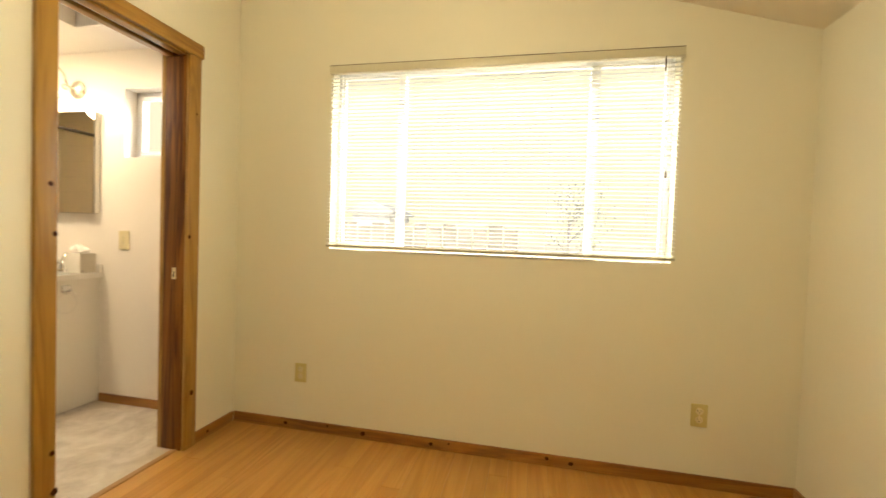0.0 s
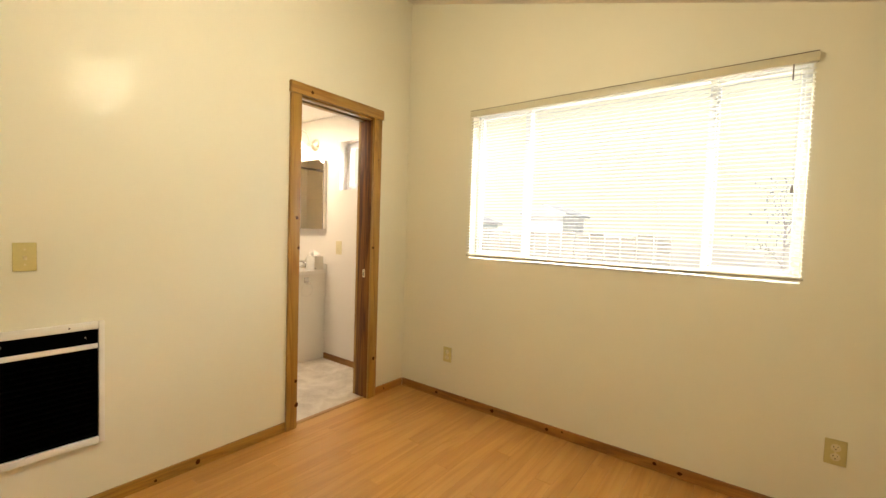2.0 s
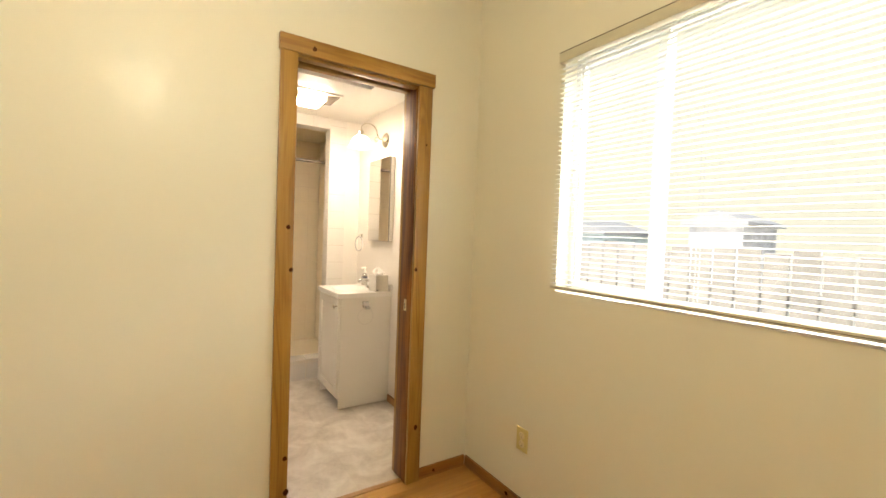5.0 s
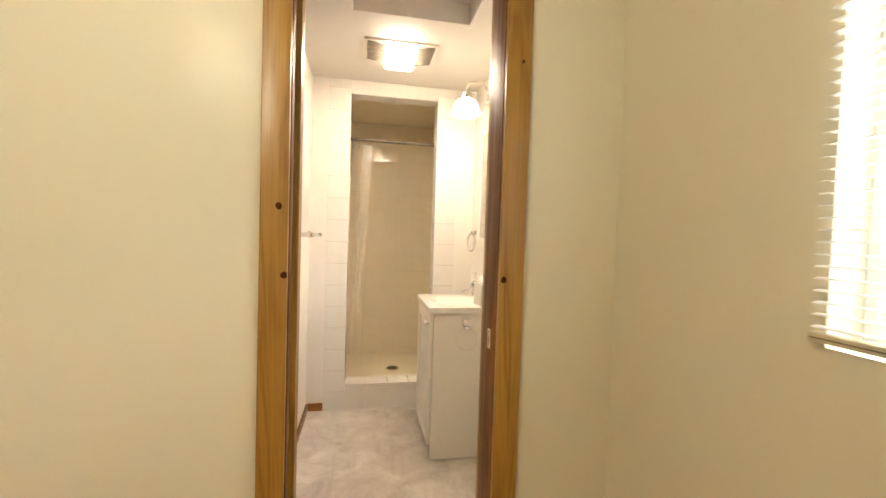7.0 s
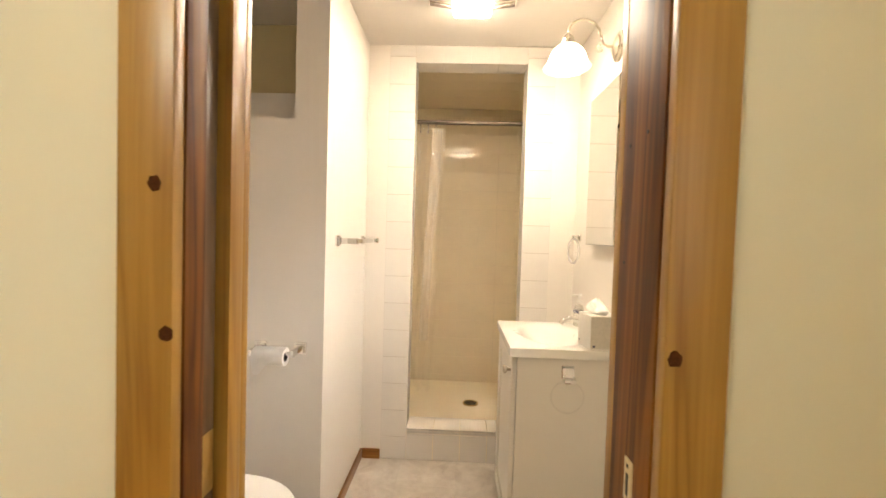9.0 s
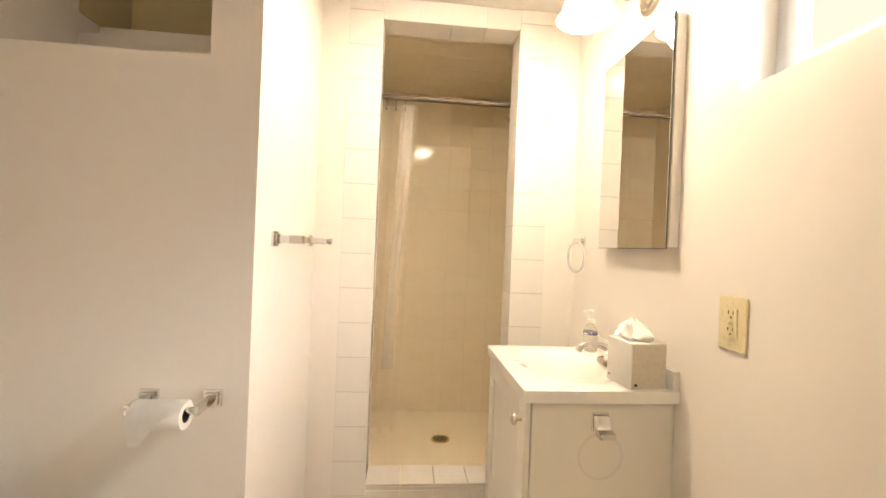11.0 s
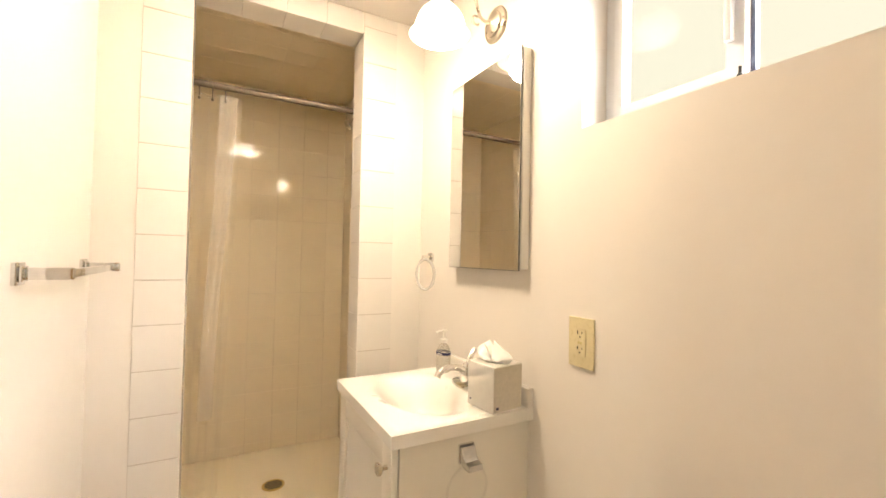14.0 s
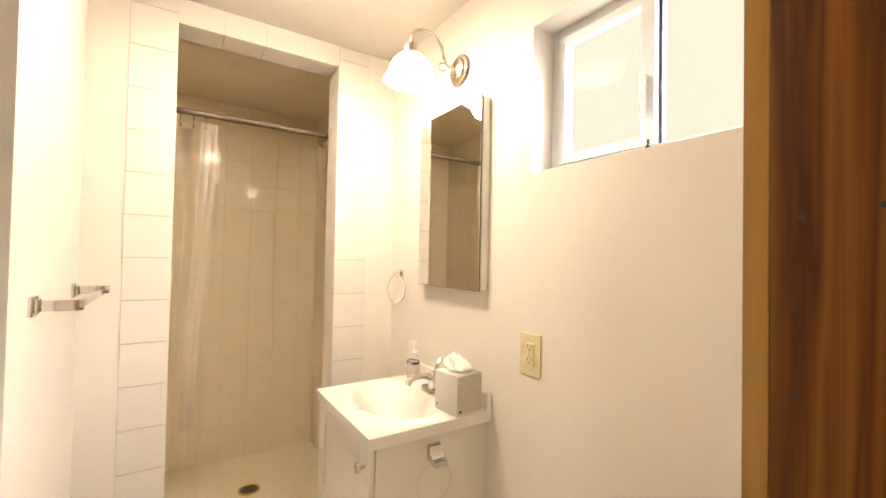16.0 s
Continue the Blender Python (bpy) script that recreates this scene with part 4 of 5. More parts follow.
tube(bm, [(-1.25, -0.075, TZ + 0.048), (-1.246, -0.105, TZ + 0.064), (-1.24, -0.14, TZ + 0.070), (-1.234, -0.17, TZ + 0.068), (-1.23, -0.188, TZ + 0.060), (-1.229, -0.194, TZ + 0.048)], 0.0125, 14, flat=0.8)
part("spout", bm, chrome, faucet)
bm = bmesh.new()
tube(bm, [(-1.25, -0.068, TZ + 0.07), (-1.252, -0.060, TZ + 0.088), (-1.256, -0.05, TZ + 0.103), (-1.262, -0.036, TZ + 0.116)], 0.009, 12, flat=0.55)
part("lever", bm, chrome, faucet)
bm = bmesh.new()
lathe(bm, [(0.016, 0.0), (0.012, 0.012), (0.013, 0.022), (0.017, 0.030), (0.010, 0.034)], pose(-1.195, -0.076, TZ + 0.014, 14, 8, 0), 20)
part("side_knob", bm, chrome, faucet)

soap = thing("soap_dispenser", (-1.434, -0.06, TZ), "clear hand soap pump bottle with a blue label", "soap bottle")
bm = bmesh.new()
part("bottle", lathe(bm, [(0.026, 0.001), (0.030, 0.006), (0.031, 0.05), (0.029, 0.078), (0.022, 0.094), (0.013, 0.102), (0.012, 0.108)], pose(-1.434, -0.06, TZ) @ Matrix.Diagonal((1.1, 0.8, 1, 1)), 28), soap_liquid, soap)
bm = bmesh.new()
lathe(bm, [(0.0135, 0.106), (0.0135, 0.118), (0.006, 0.120), (0.005, 0.140), (0.011, 0.142), (0.011, 0.150), (0.006, 0.154)], pose(-1.434, -0.06, TZ), 20)
tube(bm, [(-1.434, -0.06, TZ + 0.148), (-1.434, -0.08, TZ + 0.148), (-1.434, -0.092, TZ + 0.143)], 0.004, 8)
part("pump", bm, white_enamel, soap, "white plastic pump")
bm = bmesh.new()
part("label", lathe(bm, [(0.0297, 0.0735), (0.0305, 0.072), (0.0313, 0.0655), (0.0300, 0.064)], pose(-1.434, -0.06, TZ) @ Matrix.Diagonal((1.1, 0.8, 1, 1)), 28, caps=False), blue_ink, soap, "dark blue label band")
part("label_line", shifted(boxes((-0.009, 0.009, -0.0008, 0.0004, 0.0672, 0.0702)), pose(-1.418, -0.0832, TZ, 0, 0, 24)), paper, soap)

m = pose(-1.068, -0.094, TZ, 0, 0, 7)
tissue = thing("tissue_box", m.translation, "pale grey cube tissue box with a white tissue pulled up", "tissue box")
hb, hh = 0.054, 0.125
bm = boxes((-hb, hb, -hb, hb, 0.0005, hh), bevel=0.0015)
part("carton", shifted(bm, m), card, tissue)
part("end_flap", shifted(boxes((hb, hb + 0.001, -hb + 0.002, hb - 0.002, 0.004, hh - 0.003)), m), card_end, tissue, "grey printed side of the carton")
part("print_mark", shifted(boxes((hb + 0.001, hb + 0.0016, -hb + 0.010, -hb + 0.019, 0.010, 0.017)), m), blue_ink, tissue)
part("print_mark", shifted(boxes((-hb + 0.010, -hb + 0.016, -hb - 0.0008, -hb, 0.016, 0.021)), m), blue_ink, tissue)
bm = bmesh.new()
a = bmesh.new()
bmesh.ops.create_circle(a, cap_ends=True, segments=28, radius=1.0)
merge(bm, a, m @ Matrix.Translation((0, 0, hh + 0.0006)) @ Matrix.Diagonal((0.038, 0.024, 1, 1)))
part("opening", bm, plain("carton_opening", (0.25, 0.23, 0.2), 0.8), tissue)
rnd = random.Random(4)
bm = bmesh.new()
cols, tall = 30, 8
rows_v = []
for k in range(tall + 1):
    f = k / tall
    row = []
    for i in range(cols):
        a = i / cols * 2 * math.pi
        crease = 1 + 0.30 * math.sin(3 * a + 1.2 + f) + 0.16 * math.sin(7 * a + 3 * f)
        wide = (0.022 + 0.020 * math.sin(math.pi * min(1, f * 1.1))) * crease * (1 - 0.75 * f ** 5)
        lean = -0.012 * f
        row.append(bm.verts.new(m @ Vector((wide * math.cos(a) * 1.25 + lean, wide * math.sin(a) * 0.75, hh - 0.003 + 0.042 * f * (1 + 0.45 * math.sin(2 * a + 0.6)) + rnd.uniform(-0.0015, 0.0015)))))
    rows_v.append(row)
for u, v in zip(rows_v, rows_v[1:]):
    for i in range(cols):
        bm.faces.new((u[i], u[(i + 1) % cols], v[(i + 1) % cols], v[i]))
bm.faces.new(rows_v[-1])
flap = []
for k in range(6):
    f = k / 5
    flap.append([bm.verts.new(m @ Vector((-0.030 + 0.034 * u + 0.004 * math.sin(5 * f), -0.012 - 0.010 * f + 0.008 * math.sin(2.4 * u + 2 * f), hh - 0.002 + (0.050 - 0.006 * u) * f))) for u in [i / 6 for i in range(7)]])
for u, v in zip(flap, flap[1:]):
    for i in range(6):
        bm.faces.new((u[i], u[i + 1], v[i + 1], v[i]))
part("tissue", bm, paper, tissue, "crumpled white tissue")

# holder with clear ring on the vanity's side
hold = thing("ring_holder", (-1.03, -0.2, 0.75), "nickel bracket with a clear acrylic ring on the vanity side", "ring holder")
bm = boxes((-1.028, -1.021, -0.236, -0.190, 0.728, 0.778), bevel=0.002)
lip = [(-1.022, 0.776), (-1.014, 0.771), (-1.010, 0.760), (-1.006, 0.749), (-0.996, 0.742), (-0.978, 0.739), (-0.976, 0.731),
       (-0.978, 0.724), (-0.998, 0.724), (-1.011, 0.729), (-1.022, 0.740)]
prism(bm, lip, 1, -0.234, -0.192, 0.0015)
part("bracket", bm, chrome, hold)
bm = bmesh.new()
tube(bm, arc((-1.014, -0.214, 0.664), 0.060, 0, 360, 48, (0, 1, 0))[:-1], 0.0038, 10, closed=True)
part("ring", bm, ring_acrylic, hold, "clear acrylic ring")

# towel ring on the wall by the shower
ring_t = thing("towel_ring", (-1.66, 0, 1.26), "chrome towel ring on the white wall beside the shower", "towel ring")
bm = boxes((-1.680, -1.640, -0.010, 0.0, 1.240, 1.280), bevel=0.004)
box(bm, -1.668, -1.652, -0.045, -0.008, 1.250, 1.270, 0.004)
part("mount", bm, chrome, ring_t)
bm = bmesh.new()
tube(bm, arc((-1.645, -0.038, 1.190), 0.062, 0, 360, 48, (0.985, 0.17, 0))[:-1], 0.0058, 10, closed=True)
part("ring", bm, clear_ring, ring_t, "clear ring with bright edges")


# ---- towel bar and paper holder ----
def square_post(bm, w):
    """Stepped square mount on the plane y = 0 facing +y, with a flat arm to y = w."""
    box(bm, -0.023, 0.023, 0.0, 0.009, -0.023, 0.023, 0.002)
    box(bm, -0.016, 0.016, 0.009, 0.016, -0.016, 0.016, 0.002)
    box(bm, -0.006, 0.006, 0.014, w, -0.0125, 0.0125, 0.003)
    return bm


bar = thing("towel_bar", (-1.46, STUB_Y, 1.213), "square chrome towel bar on the white side wall", "towel bar")
for x in (-1.230, -1.690):
    bm = bmesh.new()
    part("post", shifted(square_post(bm, 0.092), pose(x, STUB_Y, 1.213)), chrome, bar)
part("rail", boxes((-1.692, -1.228, STUB_Y + 0.074, STUB_Y + 0.088, 1.204, 1.222), bevel=0.002), chrome, bar)

tp = thing("toilet_paper_holder", (STUB_X, -1.315, 0.797), "square chrome toilet paper holder on the alcove wall", "paper holder")
for y in (-1.240, -1.398):
    bm = bmesh.new()
    part("post", shifted(square_post(bm, 0.092), pose(STUB_X, y, 0.790, 0, 0, -90)), chrome, tp)
bm = bmesh.new()
part("spindle", rod(bm, (STUB_X + 0.082, -1.403, 0.788), (STUB_X + 0.082, -1.235, 0.788), 0.009), chrome, tp)
rx, rz = STUB_X + 0.082, 0.778
roll = thing("toilet_paper_roll", (rx, -1.322, rz), "small white toilet paper roll with its end folded to a point", "toilet paper")
bm = bmesh.new()
lathe(bm, [(0.019, -0.056), (0.034, -0.056), (0.0345, 0.0), (0.034, 0.056), (0.019, 0.056), (0.019, -0.056)], pose(rx, -1.322, rz, 90, 0, 0), 32, caps=False)
part("roll", bm, paper, roll)
bm = bmesh.new()
lathe(bm, [(0.0185, -0.0555), (0.0185, 0.0555)], pose(rx, -1.322, rz, 90, 0, 0), 24, caps=False)
part("core", bm, black_slot, roll, "dark cardboard core")
bm = bmesh.new()
prof2 = [(rx - 0.005, rz + 0.0355), (rx + 0.016, rz + 0.0325), (rx + 0.030, rz + 0.020), (rx + 0.037, rz - 0.004), (rx + 0.042, rz - 0.058)]
ys = [(-1.380, -1.262), (-1.382, -1.262), (-1.384, -1.268), (-1.384, -1.312), (-1.372, -1.350)]
verts = [[bm.verts.new((x, y0 + (y1 - y0) * k / 6, z)) for k in range(7)] for (x, z), (y0, y1) in zip(prof2, ys)]
for u, v in zip(verts, verts[1:]):
    for k in range(6):
        bm.faces.new((u[k], u[k + 1], v[k + 1], v[k]))
bmesh.ops.solidify(bm, geom=bm.faces[:], thickness=0.0012)
part("folded_end", bm, paper, roll)

# ---- toilet in the alcove ----
toilet = thing("toilet", (-0.66, -1.45, FLOOR), "white porcelain toilet with closed lid in the alcove", "toilet")
def oval_rings(bm, rings, cx, cy, seg=36):
    """Stacked ovals: (half width, back, front, z); the front points to +y."""
    a = bmesh.new()
    made = []
    for w, back, front, z in rings:
        row = []
        for i in range(seg):
            t = 2 * math.pi * i / seg
            s = math.sin(t)
            row.append(a.verts.new((cx + w * math.cos(t), cy + (front if s > 0 else back) * s, z)))
        made.append(row)
    for u, v in zip(made, made[1:]):
        for i in range(seg):
            a.faces.new((u[i], u[(i + 1) % seg], v[(i + 1) % seg], v[i]))
    a.faces.new(made[0])
    a.faces.new(made[-1])
    return merge(bm, a)


bm = bmesh.new()
oval_rings(bm, [(0.11, 0.2, 0.20, FLOOR), (0.105, 0.2, 0.19, 0.02), (0.10, 0.2, 0.15, 0.12), (0.12, 0.2, 0.18, 0.22), (0.165, 0.2, 0.24, 0.32), (0.182, 0.2, 0.262, 0.365), (0.180, 0.2, 0.260, 0.380)], -0.665, -1.36)
part("bowl", bm, porcelain, toilet)
bm = bmesh.new()
oval_rings(bm, [(0.180, 0.19, 0.262, 0.383), (0.187, 0.195, 0.268, 0.388), (0.187, 0.195, 0.268, 0.398), (0.180, 0.19, 0.260, 0.403)], -0.665, -1.36)
part("seat", bm, white_enamel, toilet)
bm = bmesh.new()
oval_rings(bm, [(0.178, 0.19, 0.256, 0.4045), (0.182, 0.195, 0.262, 0.409), (0.178, 0.19, 0.257, 0.418), (0.14, 0.15, 0.21, 0.426), (0.05, 0.06, 0.08, 0.428)], -0.665, -1.36)
part("lid", bm, white_enamel, toilet)
bm = bmesh.new()
prism(bm, [(-0.865, 0.36), (-0.465, 0.36), (-0.445, 0.655), (-0.885, 0.655)], 1, -1.795, -1.625, 0.018)
part("tank", bm, porcelain, toilet)
bm = bmesh.new()
prism(bm, [(-0.905, 0.655), (-0.425, 0.655), (-0.425, 0.688), (-0.445, 0.698), (-0.885, 0.698), (-0.905, 0.688)], 1, -1.798, -1.608, 0.006)
part("tank_lid", bm, porcelain, toilet)

# ---- shower fittings ----
rodt = thing("shower_rod", (-1.95, -0.59, 1.918), "dull steel shower curtain rod across the opening", "curtain rod")
bm = bmesh.new()
part("rod", rod(bm, (-1.952, SY0, 1.918), (-1.945, SY1, 1.918), 0.0125, 20), steel, rodt)
for y, d in ((SY0, 1), (SY1, -1)):
    bm = bmesh.new()
    part("flange", lathe(bm, [(0.028, 0.0), (0.026, 0.008), (0.015, 0.018)], pose(-1.95, y, 1.918, -90 * d, 0, 0), 24), steel, rodt)
curt = thing("shower_curtain", (-1.94, -0.9, 1.2), "clear vinyl shower curtain bunched at one side", "shower curtain")
bm = bmesh.new()
cols, tall = 90, 26
vs = []
for k in range(tall + 1):
    f = k / tall
    row = []
    for i in range(cols + 1):
        s = i / cols
        y = -1.09 + 0.365 * s - 0.05 * f * s
        amp = (0.030 + 0.012 * f) * (0.5 + 0.5 * min(1, 6 * (1 - s) + 0.35))
        x = -1.945 + amp * math.sin(s * 2 * math.pi * 5.5 + 0.6 * math.sin(3 * f)) + 0.008 * math.sin(s * 31 + 5 * f)
        row.append(bm.verts.new((x, y, 1.872 - 1.55 * f + 0.010 * abs(math.sin(s * math.pi * 5)) * (1 - f) ** 8)))
    vs.append(row)
for u, v in zip(vs, vs[1:]):
    for i in range(cols):
        bm.faces.new((u[i], u[i + 1], v[i + 1], v[i]))
sheet = part("sheet", bm, curtain_vinyl, curt)
# the free edge, folded over on itself; lamp glare is put in as milky white
fold_vinyl = clear("milky_glare_vinyl", (1.0, 0.985, 0.96), 0.16, 1.6, 0.80, 1.0)
bm = bmesh.new()
vs = []
for k in range(tall + 1):
    f = k / tall
    row = []
    for i in range(13):
        u = i / 12
        bend = 0.016 * math.sin(math.pi * u) + 0.009 * math.sin(4 * math.pi * u + 5.0 * f) + 0.004 * math.sin(9 * f)
        row.append(bm.verts.new((-1.918 + bend - 0.012 * f, -0.808 + 0.062 * u * (1 - 0.35 * f * (1.4 - f)) + 0.004 * math.sin(7 * f) - 0.030 * f - 0.018 * f * f, 1.872 - 1.25 * f)))
    vs.append(row)
for u, v in zip(vs, vs[1:]):
    for i in range(12):
        bm.faces.new((u[i], u[i + 1], v[i + 1], v[i]))
part("folded_edge", bm, fold_vinyl, curt, "folded edge of the vinyl, lamp glare put in as milky white")
bm = bmesh.new()
tube(bm, [v + Vector((0, 0, 0)) for v in [Vector((-1.945 + 0.015 * math.sin(s * 2 * math.pi * 5.5), -1.09 + 0.365 * s, 1.874)) for s in [i / 60 for i in range(61)]]], 0.0022, 6)
part("hem", bm, acrylic, curt, "thicker clear top hem")
for i, y in enumerate((-1.04, -0.97, -0.877, -0.832, -0.787)):
    bm = bmesh.new()
    tube(bm, arc((-1.949, y, 1.908), 0.020, -60, 240, 18, (1, 0, 0)) + [Vector((-1.945, y, 1.862))], 0.0016, 8)
    part("hook", bm, steel, curt)
    bm = bmesh.new()
    lathe(bm, [(0.005, -0.001), (0.005, 0.001)], pose(-1.941, y, 1.858, 0, 90, 0), 12)
    part("grommet", bm, steel, curt)

head = thing("showerhead", (-2.297, SY1, 1.99), "small chrome shower head on a bent arm", "shower head")
bm = bmesh.new()
part("flange", lathe(bm, [(0.03, 0.0), (0.027, 0.008), (0.012, 0.012)], pose(-2.297, SY1, 2.02, 90, 0, 0), 24), chrome, head)
bm = bmesh.new()
part("arm", tube(bm, [(-2.297, SY1, 2.02), (-2.297, -0.10, 2.022), (-2.297, -0.14, 2.014), (-2.297, -0.165, 1.995)], 0.0085, 12), chrome, head)
bm = bmesh.new()
mm, hgt = aligned((-2.297, -0.160, 2.0), (-2.297, -0.205, 1.955))
part("head", lathe(bm, [(0.011, 0.0), (0.014, 0.012), (0.016, 0.02), (0.026, 0.045), (0.028, 0.054), (0.024, 0.058)], mm, 24), chrome, head)

drain = thing("shower_drain", (-2.42, -0.51, PANZ), "round dull metal drain grate in the shower floor", "drain")
bm = bmesh.new()
part("ring", lathe(bm, [(0.056, 0.0), (0.056, 0.004), (0.050, 0.0055), (0.047, 0.003)], pose(-2.42, -0.51, PANZ), 36), brass, drain)
bm = bmesh.new()
for i in range(5):
    w = math.sqrt(max(0, 0.044 ** 2 - (i * 0.016 - 0.032) ** 2))
    box(bm, -2.42 + i * 0.016 - 0.032 - 0.004, -2.42 + i * 0.016 - 0.032 + 0.004, -0.51 - w, -0.51 + w, PANZ + 0.0032, PANZ + 0.005)
part("slots", bm, black_slot, drain)

# ---- outside ----
structure("ground", boxes((-400, 400, 0.3, 600, -0.75, -0.6)), plain("pale_gravel", (0.62, 0.58, 0.5), 0.9, 0.2, 3), "pale sunlit gravel ground outside", "ground")
structure("backdrop", boxes((-300, 300, 200, 201, -5, 200)), sky_glow, "blown-out bright sky", "sky")


def find_thing(name):
    return bpy.data.objects[name]


def plank_fence(x0, x1, y, top):
    f = thing("fence", ((x0 + x1) / 2, y, -0.6), "grey weathered board fence close outside the window", "fence")
    wood = plain("weathered_boards", (0.27, 0.26, 0.25), 0.85, 0.3, 6)
    for z in (-0.1, top - 0.35):
        part("rail", boxes((x0, x1, y + 0.03, y + 0.07, z, z + 0.09)), wood, f)
    x = x0
    while x < x1:
        part("board", boxes((x, x + 0.135, y, y + 0.025, -0.6, top + random.uniform(-0.03, 0.03)), bevel=0.004), wood, f)
        x += 0.15
    return f


plank_fence(-0.75, 1.63, 1.8, 1.27)


def shed(name, x0, x1, y0, y1, eaves, ridge, wall_m, roof_m, label):
    s = thing(name, ((x0 + x1) / 2, (y0 + y1) / 2, -0.6), label, "shed")
    part("wall", boxes((x0, x1, y0, y1, -0.6, eaves)), wall_m, s)
    bm = bmesh.new()
    prism(bm, [(x0 - 0.15, eaves - 0.03), (x1 + 0.15, eaves - 0.03), (x1 + 0.15, eaves + 0.05), ((x0 + x1) / 2, ridge), (x0 - 0.15, eaves + 0.05)], 1, y0 - 0.15, y1 + 0.15)
    part("roof", bm, roof_m, s)
    part("door", boxes((x0 + 0.3, x0 + 0.95, y0 - 0.03, y0 - 0.002, -0.6, min(eaves - 0.15, 1.3)), bevel=0.01), wall_m, s)
    return s


shed("shed", -3.8, -2.55, 10.0, 12.0, 1.85, 2.2, plain("grey_shed_boards", (0.74, 0.74, 0.75), 0.8, 0.3, 5), plain("shed_roofing", (0.55, 0.55, 0.55), 0.9), "small grey board shed out on the gravel")
shed("garden_shed", -7.9, -5.7, 9.0, 11.5, 1.55, 2.0, plain("teal_paint", (0.56, 0.66, 0.68), 0.6, 0.2, 4), plain("pale_roofing", (0.5, 0.5, 0.5), 0.8), "teal painted garden shed with pale roof")
bm = bmesh.new()
post = rod(bm, (-8.4, 9.0, -0.6), (-8.4, 9.0, 2.6), 0.12, 14, 0.1)
solid("utility_post", bm, plain("dark_post_wood", (0.06, 0.05, 0.045), 0.9, 0.3, 8), "dark round wooden post on the gravel", "post")


def small_tree(x, y, seed):
    rnd = random.Random(seed)
    t = thing("tree", (x, y, -0.6), "small slender tree with sparse leaves beyond the fence", "tree")
    bark = plain("bark", (0.52, 0.49, 0.44), 0.9, 0.3, 20)
    bm = bmesh.new()
    rod(bm, (x, y, -0.6), (x + 0.05, y, 1.7), 0.035, 10, 0.02)
    tips = []
    for i in range(9):
        a, h = rnd.uniform(0, 6.28), rnd.uniform(0.6, 1.7)
        tip = (x + 0.75 * math.cos(a) * rnd.uniform(0.5, 1), y + 0.75 * math.sin(a) * rnd.uniform(0.5, 1), h + rnd.uniform(0.3, 1.0))
        rod(bm, (x + 0.03, y, h), tip, 0.022, 6, 0.008)
        tips.append(tip)
    part("trunk", bm, bark, t)
    verts, faces = [], []
    for tip in tips + [(x, y, 2.5)]:
        for _ in range(48):
            c = Vector(tip) + Vector((rnd.gauss(0, 0.22), rnd.gauss(0, 0.22), rnd.gauss(0, 0.2)))
            r = Euler((rnd.uniform(0, 6), rnd.uniform(0, 6), rnd.uniform(0, 6))).to_matrix()
            k = len(verts)
            for u, w in ((-0.05, 0), (0, -0.022), (0.05, 0), (0, 0.022)):
                verts.append(c + r @ Vector((u, w, 0.008 if u else 0)))
            faces.append((k, k + 1, k + 2, k + 3))
    data = bpy.data.meshes.new("crown")
    data.from_pydata(verts, [], faces)
    data.materials.append(plain("sunlit_leaves", (0.46, 0.48, 0.40), 0.6, 0.4, 9))
    ob = new("crown", data)
    ob.parent = t
    ob.matrix_parent_inverse = Matrix.Translation(-Vector(t.location))


part("skirt", boxes((-8.0, -5.6, 8.9, 8.98, -0.6, 0.85)), plain("pale_skirting", (0.7, 0.68, 0.62), 0.8), find_thing("garden_shed"))
small_tree(2.75, 10.0, 3)


# ---- pieces of floors and tiled walls ----
def piece_mesh(name, w, h, d, material, bevel=0.0006):
    """A slab w x h x d: the face up, bevelled, centred on x and y."""
    bm = bmesh.new()
    lo = [bm.verts.new((sx * w / 2, sy * h / 2, 0)) for sx, sy in ((-1, -1), (1, -1), (1, 1), (-1, 1))]
    mid = [bm.verts.new((v.co.x, v.co.y, d - bevel)) for v in lo]
    top = [bm.verts.new((v.co.x - math.copysign(bevel, v.co.x), v.co.y - math.copysign(bevel, v.co.y), d)) for v in lo]
    for u, v in ((lo, mid), (mid, top)):
        for i in range(4):
            bm.faces.new((u[i], u[(i + 1) % 4], v[(i + 1) % 4], v[i]))
    bm.faces.new(top)
    return mesh_of(name, bm, material, False)


piece_cache = {}


def piece(name, parent, m, w, h, d, material):
    key = (name, round(w, 4), round(h, 4), round(d, 4), material.name)
    if key not in piece_cache:
        piece_cache[key] = piece_mesh(name, w, h, d, material)
    ob = new(name, piece_cache[key])
    ob.parent = parent
    ob.matrix_basis = m
    return ob


def find(name):
    return bpy.data.objects[name]


FACING = {"x": lambda x, y, z: Matrix(((0, 0, 1, x), (1, 0, 0, y), (0, 1, 0, z), (0, 0, 0, 1))),
          "y": lambda x, y, z: Matrix(((1, 0, 0, x), (0, 0, 1, y), (0, -1, 0, z), (0, 0, 0, 1))),
          "-y": lambda x, y, z: Matrix(((1, 0, 0, x), (0, 0, -1, y), (0, 1, 0, z), (0, 0, 0, 1))),
          "z": lambda x, y, z: Matrix.Translation((x, y, z))}


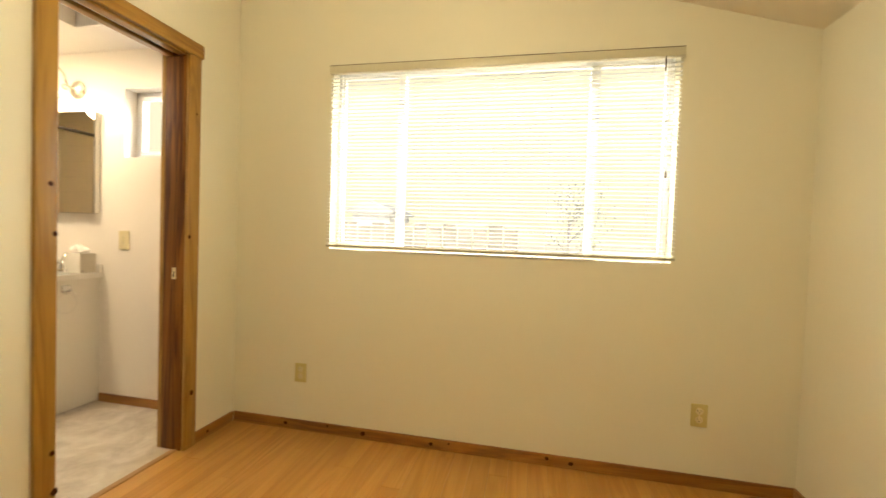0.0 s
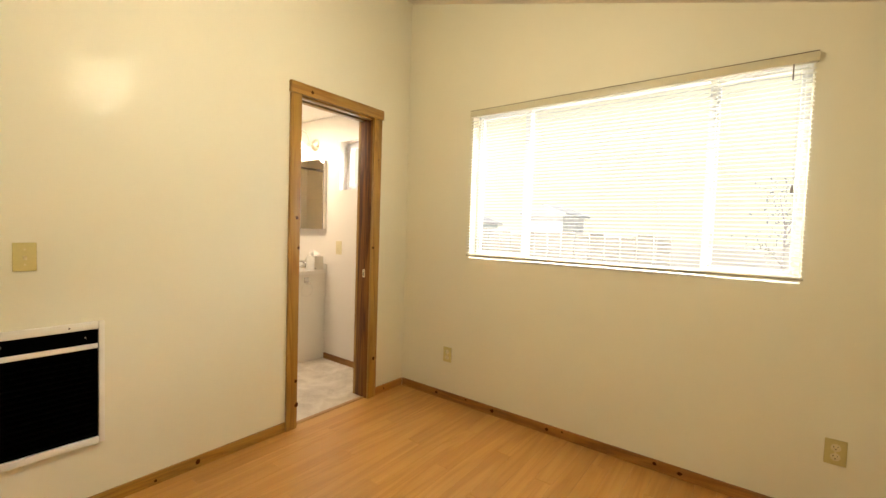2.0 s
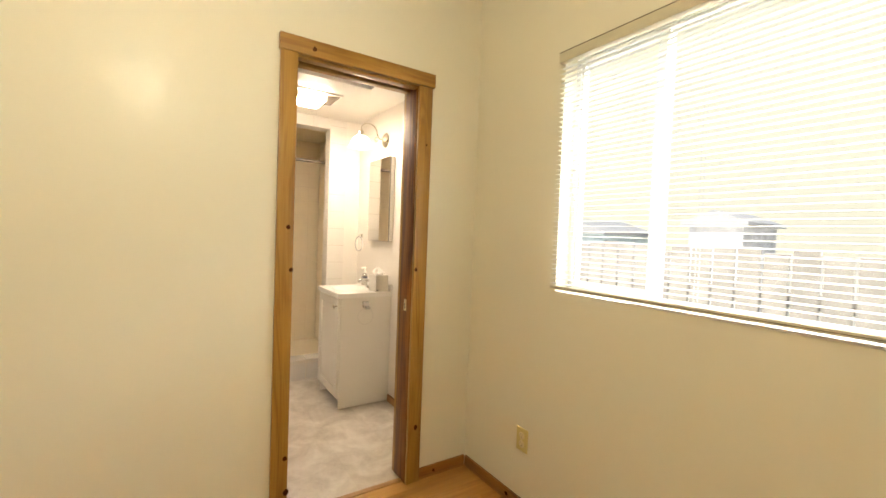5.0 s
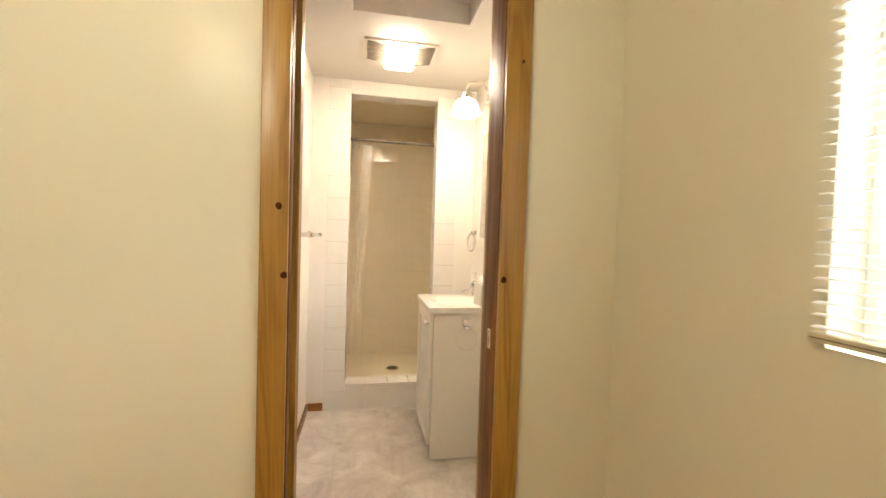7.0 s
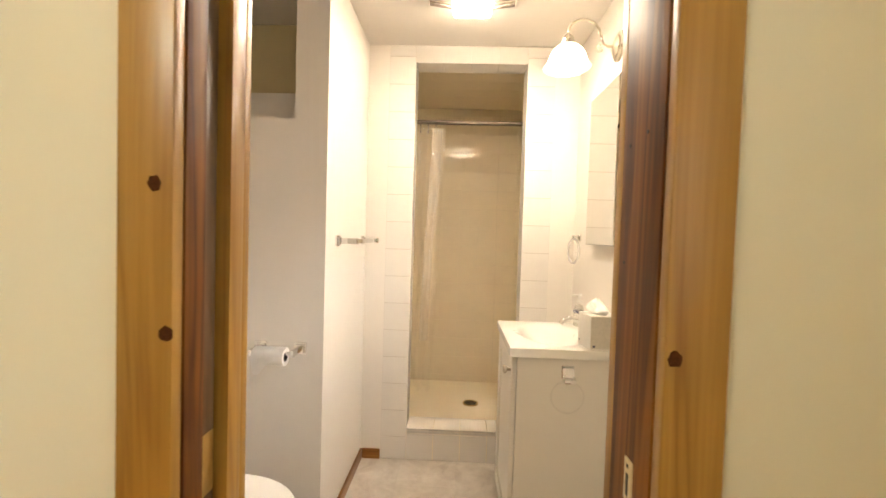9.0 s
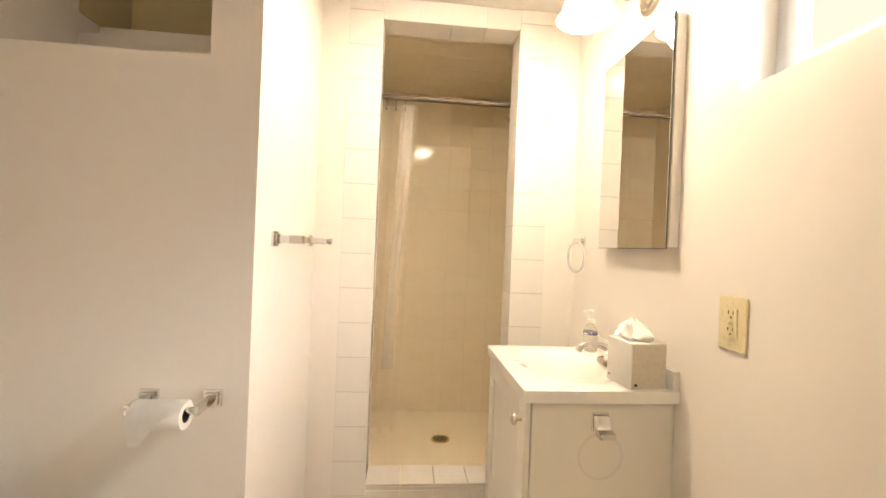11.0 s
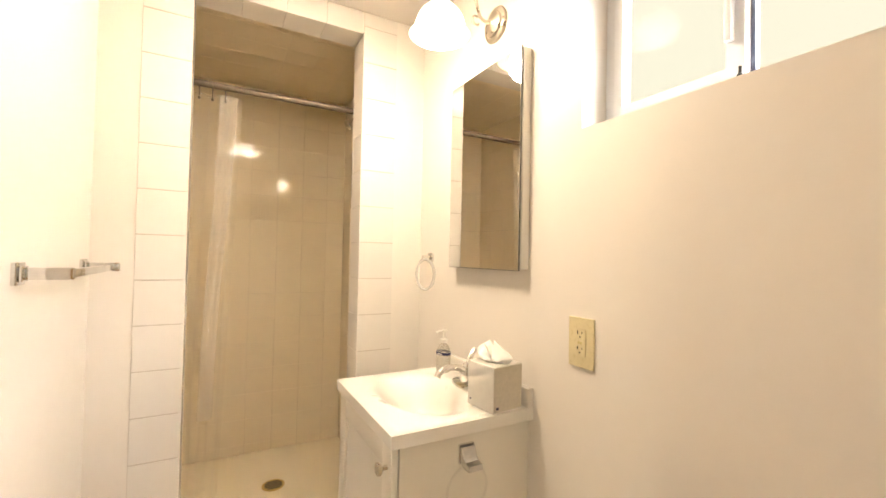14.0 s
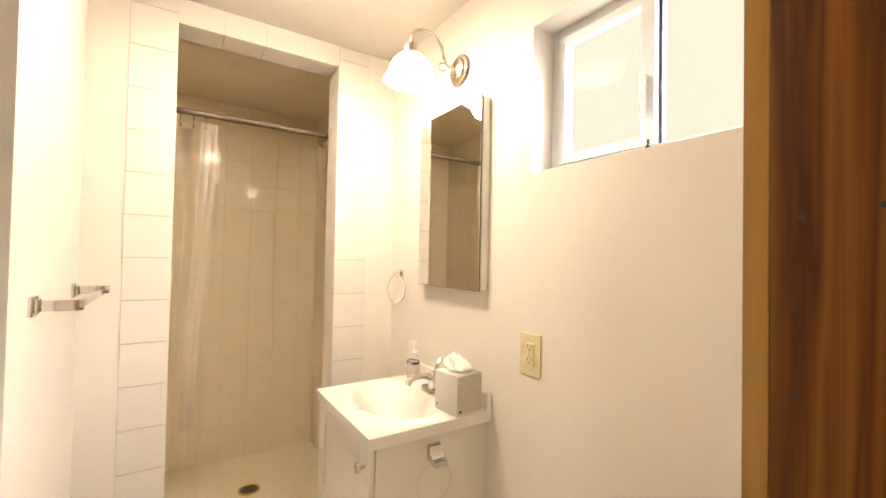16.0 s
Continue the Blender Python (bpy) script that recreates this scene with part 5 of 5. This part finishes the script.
def tiles(parent, facing, plane, u0, u1, v0, v1, pitch, us, vs, material, d=0.0036, gap=0.0036, name="tile", tilt=0.12):
    """Fills a rectangle with tiles whose joints pass through us and vs."""
    def cuts(a, b, s):
        k = math.ceil((a - s) / pitch + 1e-6)
        c = [a]
        while s + k * pitch < b - 1e-6:
            c.append(s + k * pitch)
            k += 1
        return c + [b]
    cu, cv = cuts(u0, u1, us), cuts(v0, v1, vs)
    for a, b in zip(cu, cu[1:]):
        for e, f in zip(cv, cv[1:]):
            if b - a < 0.008 or f - e < 0.008:
                continue
            u, v = (a + b) / 2, (e + f) / 2
            place = {"x": (plane, u, v), "y": (u, plane, v), "-y": (u, plane, v), "z": (u, v, plane)}[facing]
            m = FACING[facing](*place) @ pose(0, 0, 0, random.uniform(-tilt, tilt), random.uniform(-tilt, tilt), 0)
            piece(name, parent, m, b - a - gap, f - e - gap, d, material)


P = 0.151
front = find("wall_shower_front")
tiles(front, "x", FX, -1.038, OY0, FLOOR, CEIL - 0.002, P, -1.038 - P * 4, 0.110, tile_white)
tiles(front, "x", FX, OY1, -0.135, FLOOR, CEIL - 0.002, P, -0.135, 0.110, tile_white)
tiles(front, "x", FX, OY0, OY1, OZ, CEIL - 0.002, P, -0.893 - P * 3, CEIL - P, tile_white)
part("joint_bed", boxes((FX, FX + 0.0012, -1.037, OY0 - 0.001, FLOOR + 0.002, CEIL - 0.004), (FX, FX + 0.0012, OY1 + 0.001, -0.136, FLOOR + 0.002, CEIL - 0.004)), joint_grey, front, "grey joints between the white tiles")
curb = find("shower_curb")
tiles(curb, "x", FX, OY0, OY1, FLOOR, 0.150, P, -0.893, FLOOR - P * 3, tile_white)
for k in range(4):
    y0, y1 = OY0 + k * P, min(OY0 + (k + 1) * P, OY1)
    piece("tile", curb, pose(FX - 0.0735, (y0 + y1) / 2, 0.152, 0, -0.6, 0), 0.16, y1 - y0 - 0.003, 0.009, tile_white)
# reveals of the opening
for k in range(15):
    z0, z1 = max(0.16, 0.110 + (k - 0) * P), min(0.110 + (k + 1) * P, OZ)
    if z1 - z0 < 0.01:
        continue
    piece("tile", front, FACING["y"](FX - 0.0625, OY0 - 0.008, (z0 + z1) / 2), 0.131, z1 - z0 - 0.001, 0.008, tile_white)
    piece("tile", front, FACING["-y"](FX - 0.0625, OY1 + 0.008, (z0 + z1) / 2), 0.131, z1 - z0 - 0.001, 0.008, tile_white)
for k in range(5):
    y0, y1 = OY0 + k * P, min(OY0 + (k + 1) * P, OY1)
    if y1 - y0 > 0.01:
        piece("tile", front, pose(FX - 0.0625, (y0 + y1) / 2, OZ + 0.008, 180, 0, 0), 0.131, y1 - y0 - 0.0008, 0.008, tile_white)
# inside the shower
tiles(find("wall_shower_back"), "x", SX - 0.005, SY0, SY1, PANZ, SZ, P, SY0 + 0.04, 0.110, tile_cream, 0.0052, 0.0005, tilt=0.04)
tiles(find("wall_shower_south"), "y", SY0 - 0.005, SX, FX - 0.131, PANZ, SZ, P, SX, 0.110, tile_cream, 0.0052, 0.0005, tilt=0.04)
tiles(find("wall_shower_north"), "-y", SY1 + 0.005, SX, FX - 0.131, PANZ, SZ, P, SX, 0.110, tile_cream, 0.0052, 0.0005, tilt=0.04)

# oak laminate boards, staggered
deck = find("floor_room_base")
BWD, BLEN = 0.0955, 1.19
rows_across = int((W + 0.035) / BWD) + 1
for i in range(rows_across):
    x0, x1 = -0.03 + i * BWD, min(-0.03 + (i + 1) * BWD, W)
    y = -(i * 0.43 % BLEN)
    y_top = 0.0
    while y_top > S + 1e-4 and x1 - x0 > 0.01:
        y_low = max(S, y if y < y_top - 1e-4 else y_top - BLEN)
        if y_top - y_low > 0.02:
            piece("plank", deck, pose((x0 + x1) / 2, (y_top + y_low) / 2, FLOOR - 0.009), x1 - x0 - 0.0007, y_top - y_low - 0.0007, 0.009, oak)
        y_top = y_low
